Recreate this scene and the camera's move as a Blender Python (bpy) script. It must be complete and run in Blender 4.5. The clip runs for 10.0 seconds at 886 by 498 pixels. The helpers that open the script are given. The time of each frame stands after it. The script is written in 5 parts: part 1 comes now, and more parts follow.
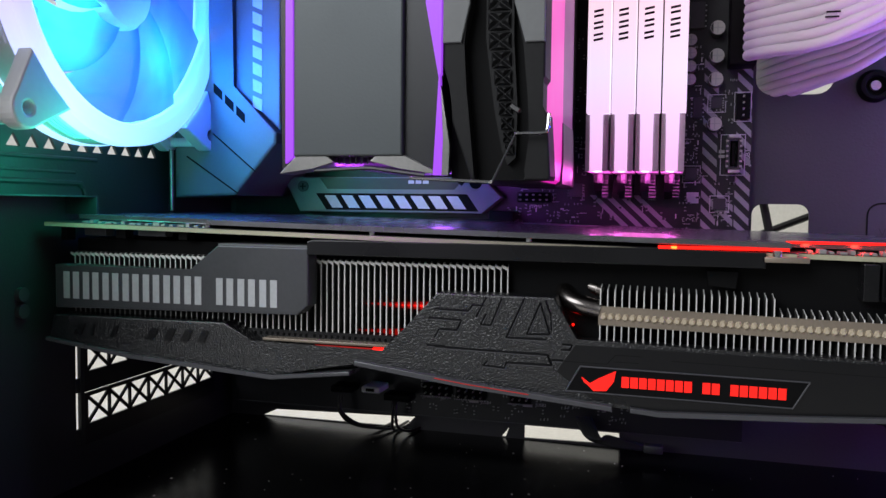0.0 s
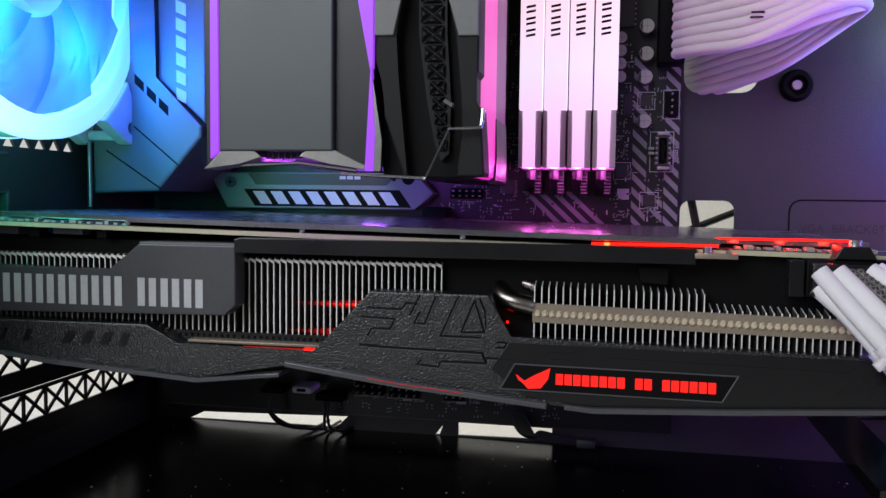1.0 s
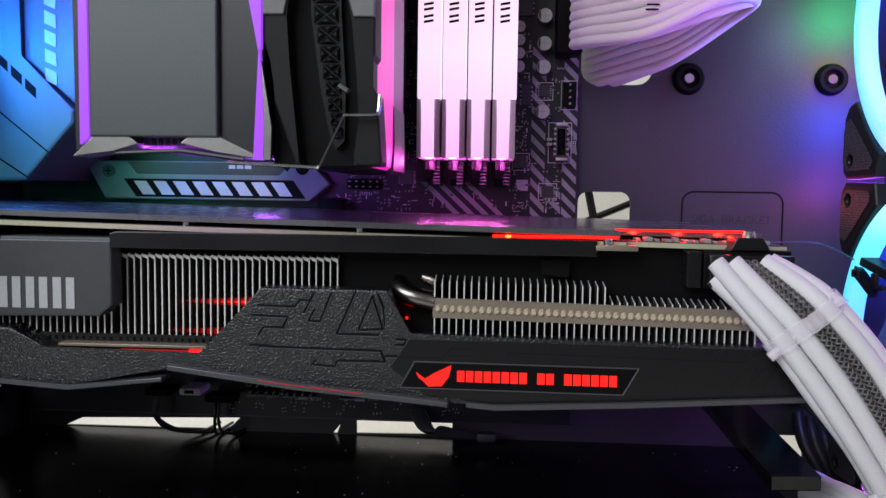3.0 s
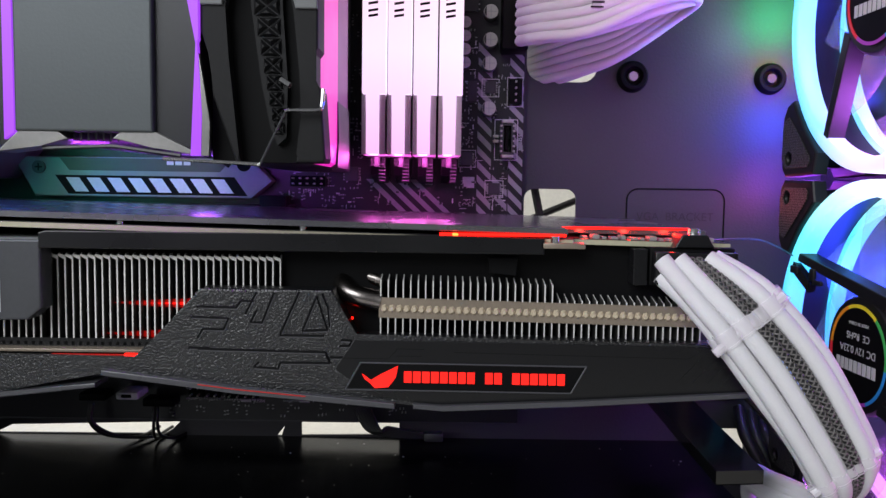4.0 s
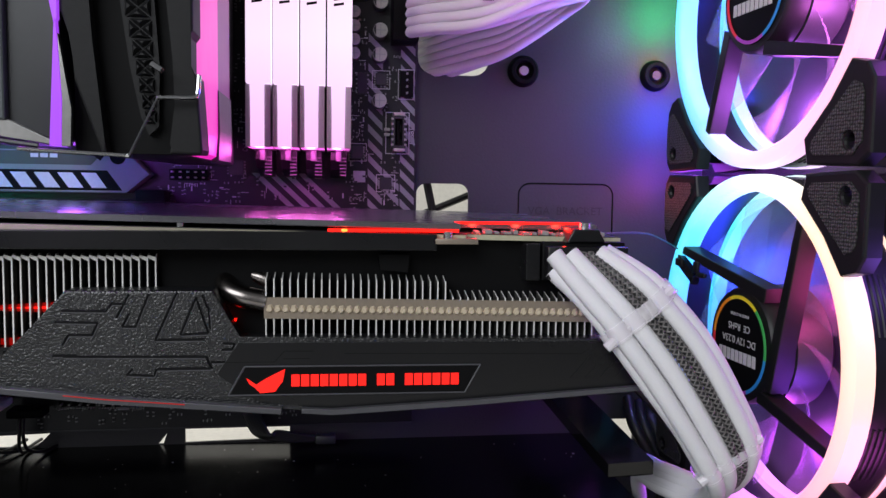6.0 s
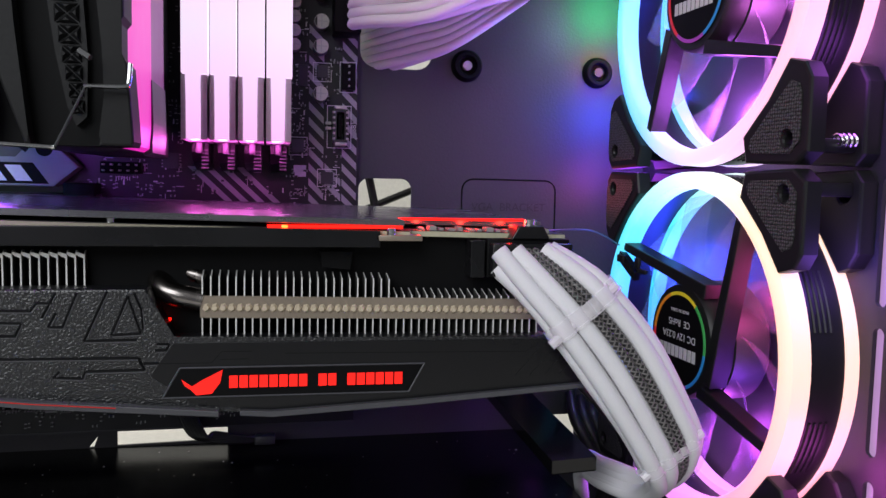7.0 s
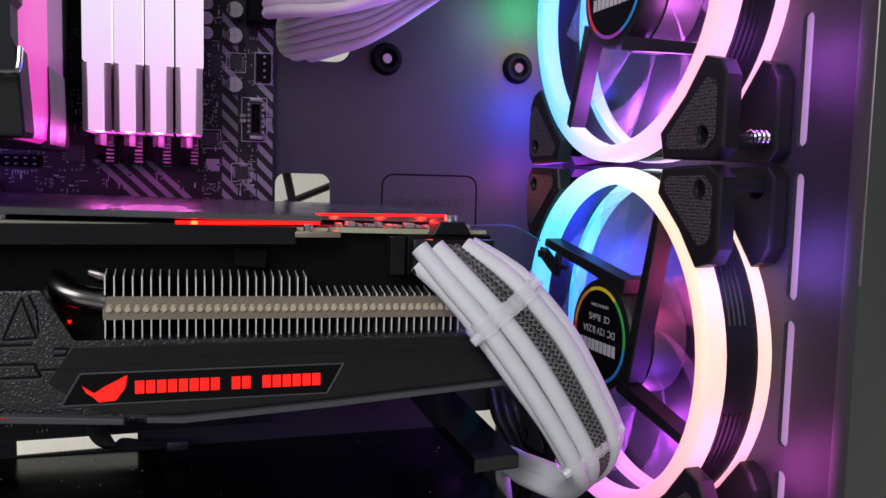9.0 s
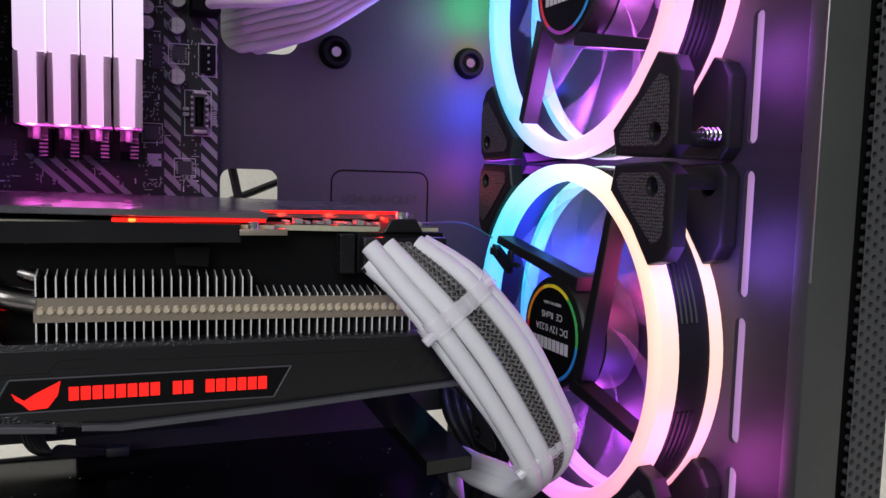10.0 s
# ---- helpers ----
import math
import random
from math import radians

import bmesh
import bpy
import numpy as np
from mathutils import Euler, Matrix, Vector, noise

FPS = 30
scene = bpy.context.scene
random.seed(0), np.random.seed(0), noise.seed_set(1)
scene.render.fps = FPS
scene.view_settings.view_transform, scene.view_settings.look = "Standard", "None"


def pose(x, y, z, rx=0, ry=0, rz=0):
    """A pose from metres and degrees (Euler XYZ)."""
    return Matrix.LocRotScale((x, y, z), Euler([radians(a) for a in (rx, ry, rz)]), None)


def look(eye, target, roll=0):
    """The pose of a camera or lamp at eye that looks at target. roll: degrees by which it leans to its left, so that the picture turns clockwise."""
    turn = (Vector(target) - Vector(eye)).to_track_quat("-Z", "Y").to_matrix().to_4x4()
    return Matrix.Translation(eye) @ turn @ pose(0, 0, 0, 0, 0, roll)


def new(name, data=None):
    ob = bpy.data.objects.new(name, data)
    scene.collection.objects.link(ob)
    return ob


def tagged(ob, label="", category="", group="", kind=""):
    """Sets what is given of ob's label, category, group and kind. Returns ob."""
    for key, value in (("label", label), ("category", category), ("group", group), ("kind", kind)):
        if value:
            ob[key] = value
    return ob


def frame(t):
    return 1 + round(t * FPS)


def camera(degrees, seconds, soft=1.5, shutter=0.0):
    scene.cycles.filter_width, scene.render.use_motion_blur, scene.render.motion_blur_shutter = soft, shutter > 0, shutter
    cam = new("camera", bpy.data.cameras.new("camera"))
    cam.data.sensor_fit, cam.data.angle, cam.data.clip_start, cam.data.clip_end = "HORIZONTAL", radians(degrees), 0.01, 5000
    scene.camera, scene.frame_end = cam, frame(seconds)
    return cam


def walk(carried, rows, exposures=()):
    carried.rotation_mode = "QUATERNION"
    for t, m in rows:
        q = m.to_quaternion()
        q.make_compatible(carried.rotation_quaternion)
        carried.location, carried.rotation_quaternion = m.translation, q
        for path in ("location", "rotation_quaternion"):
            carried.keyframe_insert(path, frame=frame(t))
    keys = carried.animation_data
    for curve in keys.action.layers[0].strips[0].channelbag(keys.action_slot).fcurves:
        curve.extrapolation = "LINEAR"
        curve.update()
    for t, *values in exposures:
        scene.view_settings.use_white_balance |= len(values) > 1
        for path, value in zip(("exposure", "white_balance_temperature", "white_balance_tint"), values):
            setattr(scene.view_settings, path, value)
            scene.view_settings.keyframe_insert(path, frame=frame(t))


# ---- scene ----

cam = camera(58.0, 10.0, soft=1.48)
# seconds, eye in centimetres, yaw, pitch, roll in degrees
PATH = [
    (0, 18.98, -36.23, 11.67, 15.65, -3.29, 0.64),
    (0.5, 18.90, -35.99, 11.71, 12.92, -3.47, 0.63),
    (1, 18.85, -35.82, 11.70, 10.78, -3.56, 0.68),
    (1.5, 18.75, -35.36, 11.71, 8.17, -3.70, 0.72),
    (2, 18.77, -35.14, 11.70, 6.48, -3.80, 0.75),
    (2.5, 18.74, -35.03, 11.70, 5.23, -3.94, 0.76),
    (2.7, 18.73, -34.96, 11.70, 4.56, -4.02, 0.78),
    (4, 18.69, -34.46, 11.72, -0.43, -4.30, 0.82),
    (4.5, 18.71, -34.27, 11.73, -2.25, -4.39, 0.87),
    (5, 18.74, -34.07, 11.73, -4.02, -4.50, 0.97),
    (5.5, 18.77, -33.88, 11.74, -6.13, -4.63, 1.05),
    (5.7, 18.83, -33.82, 11.70, -6.88, -4.60, 0.97),
    (6.8, 18.83, -33.43, 11.69, -11.39, -4.64, 1.09),
    (7, 18.82, -33.34, 11.71, -12.26, -4.82, 1.27),
    (7.5, 18.88, -33.18, 11.70, -13.86, -4.85, 1.31),
    (8, 18.95, -33.08, 11.71, -15.43, -4.93, 1.33),
    (8.5, 18.96, -32.95, 11.69, -16.68, -4.96, 1.37),
    (9, 19.00, -32.85, 11.67, -17.87, -4.96, 1.44),
    (9.5, 19.10, -32.60, 11.70, -19.64, -5.11, 1.52),
    (10, 19.16, -32.35, 11.66, -21.40, -5.11, 1.62),
]


def eye_pose(x, y, z, yaw, pitch, roll):
    a, p = radians(yaw), radians(pitch)
    ahead = Vector((-math.sin(a) * math.cos(p), math.cos(a) * math.cos(p), math.sin(p)))
    eye = Vector((x, y, z)) * 0.01
    return look(eye, eye + ahead, roll)


walk(cam, [(t, eye_pose(*row)) for t, *row in PATH], [(0.0, 0.02), (2.5, 0.02), (4.0, 0.18), (5.5, 0.12), (7.0, 0.04), (7.6, -0.06), (10.0, -0.1)])

# ---- light ----
world = bpy.data.worlds.new("room_light")
scene.world = world
world.use_nodes = True
wbg = world.node_tree.nodes["Background"]
wbg.inputs[0].default_value = (0.92, 0.94, 1.0, 1)
wbg.inputs[1].default_value = 0.13
scene.view_settings.exposure = 0.0


def lamp(name, kind, place, watts, color=(1, 1, 1), target=None, size=0.5, wide=None):
    """A lamp; places and sizes in centimetres."""
    d = bpy.data.lights.new(name, kind)
    d.energy, d.color = watts, color
    if kind == "AREA":
        d.shape, d.size, d.size_y = "RECTANGLE", size * 0.01, (wide or size) * 0.01
    else:
        d.shadow_soft_size = size * 0.01
    ob = new(name, d)
    ob.matrix_world = look(Vector(place) * 0.01, Vector(target or (place[0], place[1], place[2] - 1)) * 0.01)
    return ob


# added softbox for the unseen room's light, behind and above the open side
lamp("added_room_softbox", "AREA", (-72, -142, 94), 28.5, (0.94, 0.97, 1.0), (17, -8, 8), 150, 100)
# added lamp that brightens the wall behind the tray openings
lamp("added_wall_lamp", "AREA", (20, 15, 120), 8.5, (1.0, 0.97, 0.9), (20, 55, 20), 80, 60)
# point lamps added in and beside the fans for the rings' cast light
BLUE, VIOLET, ROSE = (0.03, 0.06, 1.0), (0.35, 0.05, 1.0), (1.0, 0.08, 0.45)
for place, watts, color in (
    ((35.0, -4.0, 8.4), 0.2, BLUE), ((35.0, -8.3, 2.6), 0.11, (0.6, 0.08, 0.9)), ((35.0, -11.2, 8.2), 0.07, ROSE), ((35.0, -11.0, 4.0), 0.07, (0.3, 0.05, 1.0)),
    ((35.0, -7.0, 14.2), 0.3, (0.55, 0.12, 1.0)), ((35.0, -11.3, 17.0), 0.22, (0.75, 0.15, 0.8)), ((33.9, -4.0, 19.5), 0.08, BLUE), ((33.9, -8.5, 22.6), 0.06, ROSE),
    ((33.9, -1.5, 15.0), 0.17, BLUE), ((33.9, -1.5, 12.4), 0.05, VIOLET), ((33.9, -1.5, 19.6), 0.1, (0.05, 1.0, 0.3)), ((33.9, -1.5, 17.3), 0.04, (1.0, 0.25, 0.2)), ((31.6, -0.4, 18.4), 0.012, (0.45, 0.4, 0.7)), ((33.0, -1.0, 11.5), 0.012, (1.0, 0.15, 0.2)),
    ((-2.2, -7.5, 17.5), 0.4, (0.005, 0.14, 1.0)), ((-2.2, -13.0, 17.5), 0.42, (0.005, 0.34, 1.0)), ((-2.2, -10.5, 23.5), 0.35, (0.005, 0.1, 1.0)), ((1.2, -8.5, 17.5), 0.2, (0.02, 0.12, 1.0)), ((0.2, -13.0, 12.9), 0.09, (0.02, 0.7, 0.45))):
    lamp("fan_glow_lamp", "POINT", place, watts, color, size=1.2)
# diodes under the cooler's cover
for place, watts, color, size in (((9.6, -13.2, 12.5), 0.014, (0.5, 0.06, 1.0), 0.4), ((11.6, -13.2, 12.45), 0.014, (0.55, 0.06, 1.0), 0.4), ((10.5, -6.0, 12.6), 0.018, (0.4, 0.1, 1.0), 0.4)):
    lamp("cooler_diode", "POINT", place, watts, color, size=size)
# added lamps for ring light spilling past the fan frames onto the front wall
for place, color in (((34.4, -14.1, 9.6), (0.3, 0.12, 1.0)), ((34.4, -14.1, 3.4), (0.75, 0.1, 0.7)), ((34.4, -14.1, 15.2), (0.5, 0.1, 0.9)), ((34.4, -14.1, 21.2), (0.1, 0.5, 0.8))):
    lamp("fan_glow_lamp", "POINT", place, 0.04, color, size=1.2)
# added lamps for the red strip's light on the board
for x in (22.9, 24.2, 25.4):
    lamp("card_spill_lamp", "POINT", (x, -11.75, 10.6), 0.0022, (1.0, 0.02, 0.01), size=0.1)
# added lamps for the light bars' glow on the latches
for k in range(4):
    lamp("memory_spill_lamp", "POINT", (16.2 + 0.947 * k, -3.3, 12.8), 0.006, (1.0, 0.12, 0.75), size=0.15)


# ---- materials ----
def mat(name, color, rough=0.5, metal=0.0, grain=0.0, size=300.0, bump=0.0, spec=0.5, coat=0.0, vary=0.25, trans=0.0, alpha=1.0, ior=1.45, sub=0.0):
    """A surface with colour and gloss varied at two scales; size is in cycles per metre."""
    m = bpy.data.materials.new(name)
    m.use_nodes = True
    nt = m.node_tree
    b = nt.nodes["Principled BSDF"]
    b.inputs["Metallic"].default_value = metal
    b.inputs["Specular IOR Level"].default_value = spec
    b.inputs["Coat Weight"].default_value = coat
    b.inputs["Coat Roughness"].default_value = 0.08
    b.inputs["Transmission Weight"].default_value = trans
    b.inputs["Alpha"].default_value = alpha
    b.inputs["IOR"].default_value = ior
    b.inputs["Subsurface Weight"].default_value = sub
    tc = nt.nodes.new("ShaderNodeTexCoord")
    fine = nt.nodes.new("ShaderNodeTexNoise")
    fine.inputs["Scale"].default_value = size
    fine.inputs["Detail"].default_value = 3
    wide = nt.nodes.new("ShaderNodeTexNoise")
    wide.inputs["Scale"].default_value = 28
    wide.inputs["Detail"].default_value = 4
    for n in (fine, wide):
        nt.links.new(tc.outputs["Object"], n.inputs["Vector"])
    mix = nt.nodes.new("ShaderNodeMix")
    mix.data_type = "RGBA"
    mix.inputs[6].default_value = (*[c * (1 - vary) for c in color], 1)
    mix.inputs[7].default_value = (*[min(1, c * (1 + vary)) for c in color], 1)
    add = nt.nodes.new("ShaderNodeMath")
    add.operation = "MULTIPLY_ADD"
    add.inputs[1].default_value = 0.5
    half = nt.nodes.new("ShaderNodeMath")
    half.operation = "MULTIPLY"
    half.inputs[1].default_value = 0.5
    nt.links.new(wide.outputs["Fac"], half.inputs[0])
    nt.links.new(fine.outputs["Fac"], add.inputs[0])
    nt.links.new(half.outputs[0], add.inputs[2])
    nt.links.new(add.outputs[0], mix.inputs[0])
    nt.links.new(mix.outputs[2], b.inputs["Base Color"])
    rr = nt.nodes.new("ShaderNodeMapRange")
    rr.inputs["From Min"].default_value = 0.3
    rr.inputs["From Max"].default_value = 0.7
    rr.inputs["To Min"].default_value = max(0.02, rough - 0.06)
    rr.inputs["To Max"].default_value = min(1, rough + 0.06)
    nt.links.new(wide.outputs["Fac"], rr.inputs["Value"])
    nt.links.new(rr.outputs[0], b.inputs["Roughness"])
    if bump:
        bp = nt.nodes.new("ShaderNodeBump")
        bp.inputs["Strength"].default_value = bump
        bp.inputs["Distance"].default_value = 0.0004
        nt.links.new(fine.outputs["Fac"], bp.inputs["Height"])
        nt.links.new(bp.outputs[0], b.inputs["Normal"])
    return m


def glow(name, color, strength, base=0.25):
    m = mat(name, [base * c for c in color], 0.35, size=200, vary=0.05)
    b = m.node_tree.nodes["Principled BSDF"]
    b.inputs["Emission Color"].default_value = (*color, 1)
    b.inputs["Emission Strength"].default_value = strength
    return m


def ramp_glow(name, stops, strength, kind, centre=0.0, span=0.1):
    """Light from coloured diodes behind a diffuser: colours run round the x axis ('ring') or along z ('bar')."""
    m = glow(name, (1, 1, 1), strength, 0.3)
    nt = m.node_tree
    b = nt.nodes["Principled BSDF"]
    tc = nt.nodes.new("ShaderNodeTexCoord")
    sep = nt.nodes.new("ShaderNodeSeparateXYZ")
    nt.links.new(tc.outputs["Object"], sep.inputs[0])
    f = nt.nodes.new("ShaderNodeMapRange")
    if kind == "ring":
        at = nt.nodes.new("ShaderNodeMath")
        at.operation = "ARCTAN2"
        nt.links.new(sep.outputs["Z"], at.inputs[0])
        nt.links.new(sep.outputs["Y"], at.inputs[1])
        f.inputs["From Min"].default_value, f.inputs["From Max"].default_value = -math.pi, math.pi
        nt.links.new(at.outputs[0], f.inputs["Value"])
    else:
        f.inputs["From Min"].default_value, f.inputs["From Max"].default_value = centre, centre + span
        nt.links.new(sep.outputs["Z"], f.inputs["Value"])
    cr = nt.nodes.new("ShaderNodeValToRGB")
    els = cr.color_ramp.elements
    while len(els) < len(stops):
        els.new(0.5)
    for e, (p, c) in zip(els, stops):
        e.position, e.color = p, (*c, 1)
    nt.links.new(f.outputs[0], cr.inputs[0])
    nt.links.new(cr.outputs[0], b.inputs["Emission Color"])
    return m


STEEL = mat("black_painted_steel", (0.042, 0.042, 0.048), 0.45, size=900, bump=0.25, vary=0.2)
# darker than the tray steel, with a fine grain
FRONTST = mat("grained_darker_black", (0.02, 0.02, 0.022), 0.4, size=3200, bump=0.3, vary=0.3)
SHROUD_TOP = mat("gloss_black_steel", (0.003, 0.003, 0.0035), 0.2, size=700, bump=0.03, vary=0.3, spec=0.16)
REAR = mat("dark_rear_steel", (0.022, 0.024, 0.026), 0.5, size=900, bump=0.2)
PLASTIC = mat("black_plastic", (0.009, 0.009, 0.01), 0.42, size=500, bump=0.05, spec=0.35)
ROUGHP = mat("textured_black_plastic", (0.007, 0.0073, 0.009), 0.27, size=1500, bump=0.6, vary=0.5, spec=0.75)


def pebbled(m, scale, depth):
    """Adds rounded grains over the fine relief."""
    nt = m.node_tree
    tc, v, bp = (nt.nodes.new(k) for k in ("ShaderNodeTexCoord", "ShaderNodeTexVoronoi", "ShaderNodeBump"))
    v.inputs["Scale"].default_value = scale
    bp.invert = True
    bp.inputs["Strength"].default_value, bp.inputs["Distance"].default_value = 1.0, depth
    nt.links.new(tc.outputs["Object"], v.inputs["Vector"])
    nt.links.new(v.outputs["Distance"], bp.inputs["Height"])
    fine = [n for n in nt.nodes if n.bl_idname == "ShaderNodeBump" and n != bp][0]
    nt.links.new(fine.outputs[0], bp.inputs["Normal"])
    nt.links.new(bp.outputs[0], nt.nodes["Principled BSDF"].inputs["Normal"])


pebbled(ROUGHP, 1700, 0.00011)
# pale tone painting the light caught along the relief lines
RELIEF = mat("painted_edge_light", (0.06, 0.06, 0.066), 0.3, size=1500, bump=0.6)
MATTEF = mat("matte_dark_grey_plastic", (0.009, 0.009, 0.010), 0.5, size=900, bump=0.1, spec=0.22)
SMOOTHP = mat("satin_black_plastic", (0.007, 0.007, 0.008), 0.28, size=400, bump=0.03, spec=0.4)
LIP = mat("grey_satin_edge", (0.06, 0.06, 0.068), 0.3, size=400)
PLATE = mat("dark_anodised_plate", (0.06, 0.062, 0.068), 0.38, metal=0.4, size=800, bump=0.05)
BACKPL = mat("black_metal_backplate", (0.2, 0.2, 0.22), 0.26, metal=0.8, size=600, bump=0.04)
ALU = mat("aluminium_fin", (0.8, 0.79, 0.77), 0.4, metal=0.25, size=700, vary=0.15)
# darker copy for fin sides, holding the shade between close sheets
ALUD = mat("shaded_aluminium_sheet", (0.2, 0.195, 0.185), 0.4, metal=0.85, size=700, vary=0.15)
TABM = mat("bright_folded_tab", (0.6, 0.51, 0.38), 0.3, metal=0.25)
BAND = mat("warm_aluminium", (0.26, 0.215, 0.17), 0.38, metal=0.4, size=900, bump=0.2)
DARK = mat("deep_black_plastic", (0.003, 0.003, 0.0035), 0.6, size=300, spec=0.12)
NICKEL = mat("dark_nickel_pipe", (0.22, 0.2, 0.19), 0.25, metal=1.0, size=600)
STEELB = mat("bright_steel", (0.7, 0.7, 0.7), 0.2, metal=1.0)
PCB = mat("black_circuit_board", (0.013, 0.013, 0.016), 0.38, size=900, bump=0.15)
PCBEDGE = mat("bare_board_edge", (0.42, 0.40, 0.28), 0.6, size=900)
STRIPE = mat("grey_silkscreen", (0.27, 0.275, 0.285), 0.5, size=900)
SILK = mat("white_silkscreen", (0.55, 0.55, 0.56), 0.6, size=900)
SILVER = mat("silver_print", (0.42, 0.43, 0.45), 0.4, metal=0.3, size=900)
CHIP = mat("chip_black", (0.03, 0.03, 0.033), 0.5, size=900)
SOLDER = mat("tin_solder", (0.33, 0.33, 0.34), 0.4, metal=0.9)
CANTOP = mat("can_aluminium", (0.42, 0.4, 0.39), 0.45, metal=0.5, size=1200)
GREYTOP = mat("grey_anodised_cover", (0.068, 0.077, 0.083), 0.4, metal=0.35, size=1200, bump=0.06, vary=0.1)
DKFACET = mat("dark_facet", (0.02, 0.021, 0.024), 0.35, metal=0.2, size=800)
CHROME = mat("brushed_aluminium_trim", (0.24, 0.235, 0.23), 0.35, metal=0.95, size=800)
IOGREY = mat("dark_grey_cover", (0.16, 0.17, 0.18), 0.42, metal=0.3, size=900, bump=0.06, vary=0.12)
BANDG = mat("dark_brushed_band", (0.05, 0.05, 0.048), 0.4, metal=0.5, size=2200, bump=0.2, vary=0.4)
IOLIGHT = mat("light_grey_print", (0.6, 0.62, 0.65), 0.45, size=900)
SLEEVE = mat("white_braided_sleeve", (0.68, 0.67, 0.7), 0.8, size=2600, bump=0.3, vary=0.08)


def see_through(name, color, share):
    """Clear plastic: mostly see-through, with a bright gloss."""
    s = mat(name, color, 0.08, size=200, vary=0.03, spec=0.9)
    nt = s.node_tree
    t, x = nt.nodes.new("ShaderNodeBsdfTransparent"), nt.nodes.new("ShaderNodeMixShader")
    x.inputs[0].default_value = share
    nt.links.new(t.outputs[0], x.inputs[1])
    nt.links.new(nt.nodes["Principled BSDF"].outputs[0], x.inputs[2])
    nt.links.new(x.outputs[0], nt.nodes["Material Output"].inputs[0])
    return s


CLEAR = see_through("clear_plastic", (0.9, 0.86, 0.92), 0.52)

FRAMEW = mat("white_fan_plastic", (0.72, 0.73, 0.75), 0.45, size=500, vary=0.08)


def grained(name):
    """Rubber pressed with rows of small lozenges."""
    s = mat(name, (0.08, 0.078, 0.085), 0.45)
    nt = s.node_tree
    b = nt.nodes["Principled BSDF"]
    tc, v, r, bp = (nt.nodes.new(k) for k in ("ShaderNodeTexCoord", "ShaderNodeTexVoronoi", "ShaderNodeMapRange", "ShaderNodeBump"))
    v.inputs["Scale"].default_value = 1000
    v.inputs["Randomness"].default_value = 0.35
    r.inputs["From Min"].default_value, r.inputs["From Max"].default_value = 0.15, 0.6
    r.inputs["To Min"].default_value, r.inputs["To Max"].default_value = 0.09, 0.012
    bp.inputs["Strength"].default_value, bp.inputs["Distance"].default_value = 0.9, 0.0006
    bp.invert = True
    nt.links.new(tc.outputs["Object"], v.inputs["Vector"])
    nt.links.new(v.outputs["Distance"], r.inputs["Value"])
    nt.links.new(v.outputs["Distance"], bp.inputs["Height"])
    nt.links.new(r.outputs[0], b.inputs["Base Color"])
    nt.links.new(bp.outputs[0], b.inputs["Normal"])
    return s


RUBBER = grained("grained_rubber")


def milky(name, color, clear=0.6):
    """Thin milky plastic that lets light through."""
    s = bpy.data.materials.new(name)
    s.use_nodes = True
    nt = s.node_tree
    nt.nodes.remove(nt.nodes["Principled BSDF"])
    a, t, x, g, y = (nt.nodes.new(k) for k in ("ShaderNodeBsdfDiffuse", "ShaderNodeBsdfTranslucent", "ShaderNodeMixShader", "ShaderNodeBsdfTransparent", "ShaderNodeMixShader"))
    n = nt.nodes.new("ShaderNodeTexNoise")
    n.inputs["Scale"].default_value = 60
    for k in (a, t):
        k.inputs[0].default_value = (*color, 1)
    x.inputs[0].default_value = 0.6
    y.inputs[0].default_value = clear
    nt.links.new(a.outputs[0], x.inputs[1])
    nt.links.new(t.outputs[0], x.inputs[2])
    nt.links.new(x.outputs[0], y.inputs[1])
    nt.links.new(g.outputs[0], y.inputs[2])
    nt.links.new(y.outputs[0], nt.nodes["Material Output"].inputs[0])
    return s


BLADE = milky("milky_fan_blade", (0.6, 0.6, 0.66), 0.78)
# white blades; the ring's blue light is put into their colour
REARBLADE = milky("blue_lit_fan_blade", (0.24, 0.4, 0.52), 0.06)
# weak glow for red light painted on and behind the card
REDSOFT = glow("painted_red_gleam", (1.0, 0.01, 0.005), 0.22)
HEATSPR = mat("silver_heatspreader", (0.58, 0.56, 0.58), 0.5, metal=0.2, size=900)
RIBP = mat("dark_latch_plastic", (0.09, 0.09, 0.095), 0.4)
WHITEP = mat("white_connector", (0.85, 0.85, 0.85), 0.4)
BLACKWIRE = mat("black_wire", (0.015, 0.015, 0.016), 0.4)
TABLE = mat("pale_table", (0.7, 0.68, 0.63), 0.6)

RED = glow("red_diode", (1.0, 0.008, 0.004), 3.0)
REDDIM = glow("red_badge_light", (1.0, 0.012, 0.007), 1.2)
ORANGE = glow("orange_hot_diode", (1.0, 0.14, 0.02), 5.0)


BRAID = mat("silver_grey_braid", (0.14, 0.13, 0.13), 0.4, size=1500, vary=0.3)
CARBON = BRAID

RING_LOW = ramp_glow("ring_light_lower", [(0.0, (1.0, 0.55, 0.42)), (0.14, (1.0, 0.32, 0.5)), (0.25, (0.8, 0.25, 0.8)), (0.38, (0.4, 0.3, 1.0)), (0.5, (0.02, 0.45, 1.0)), (0.62, (0.05, 0.75, 0.9)), (0.75, (0.75, 0.95, 0.9)), (0.87, (1.0, 0.68, 0.45)), (1.0, (1.0, 0.55, 0.42))], 1.2, "ring")
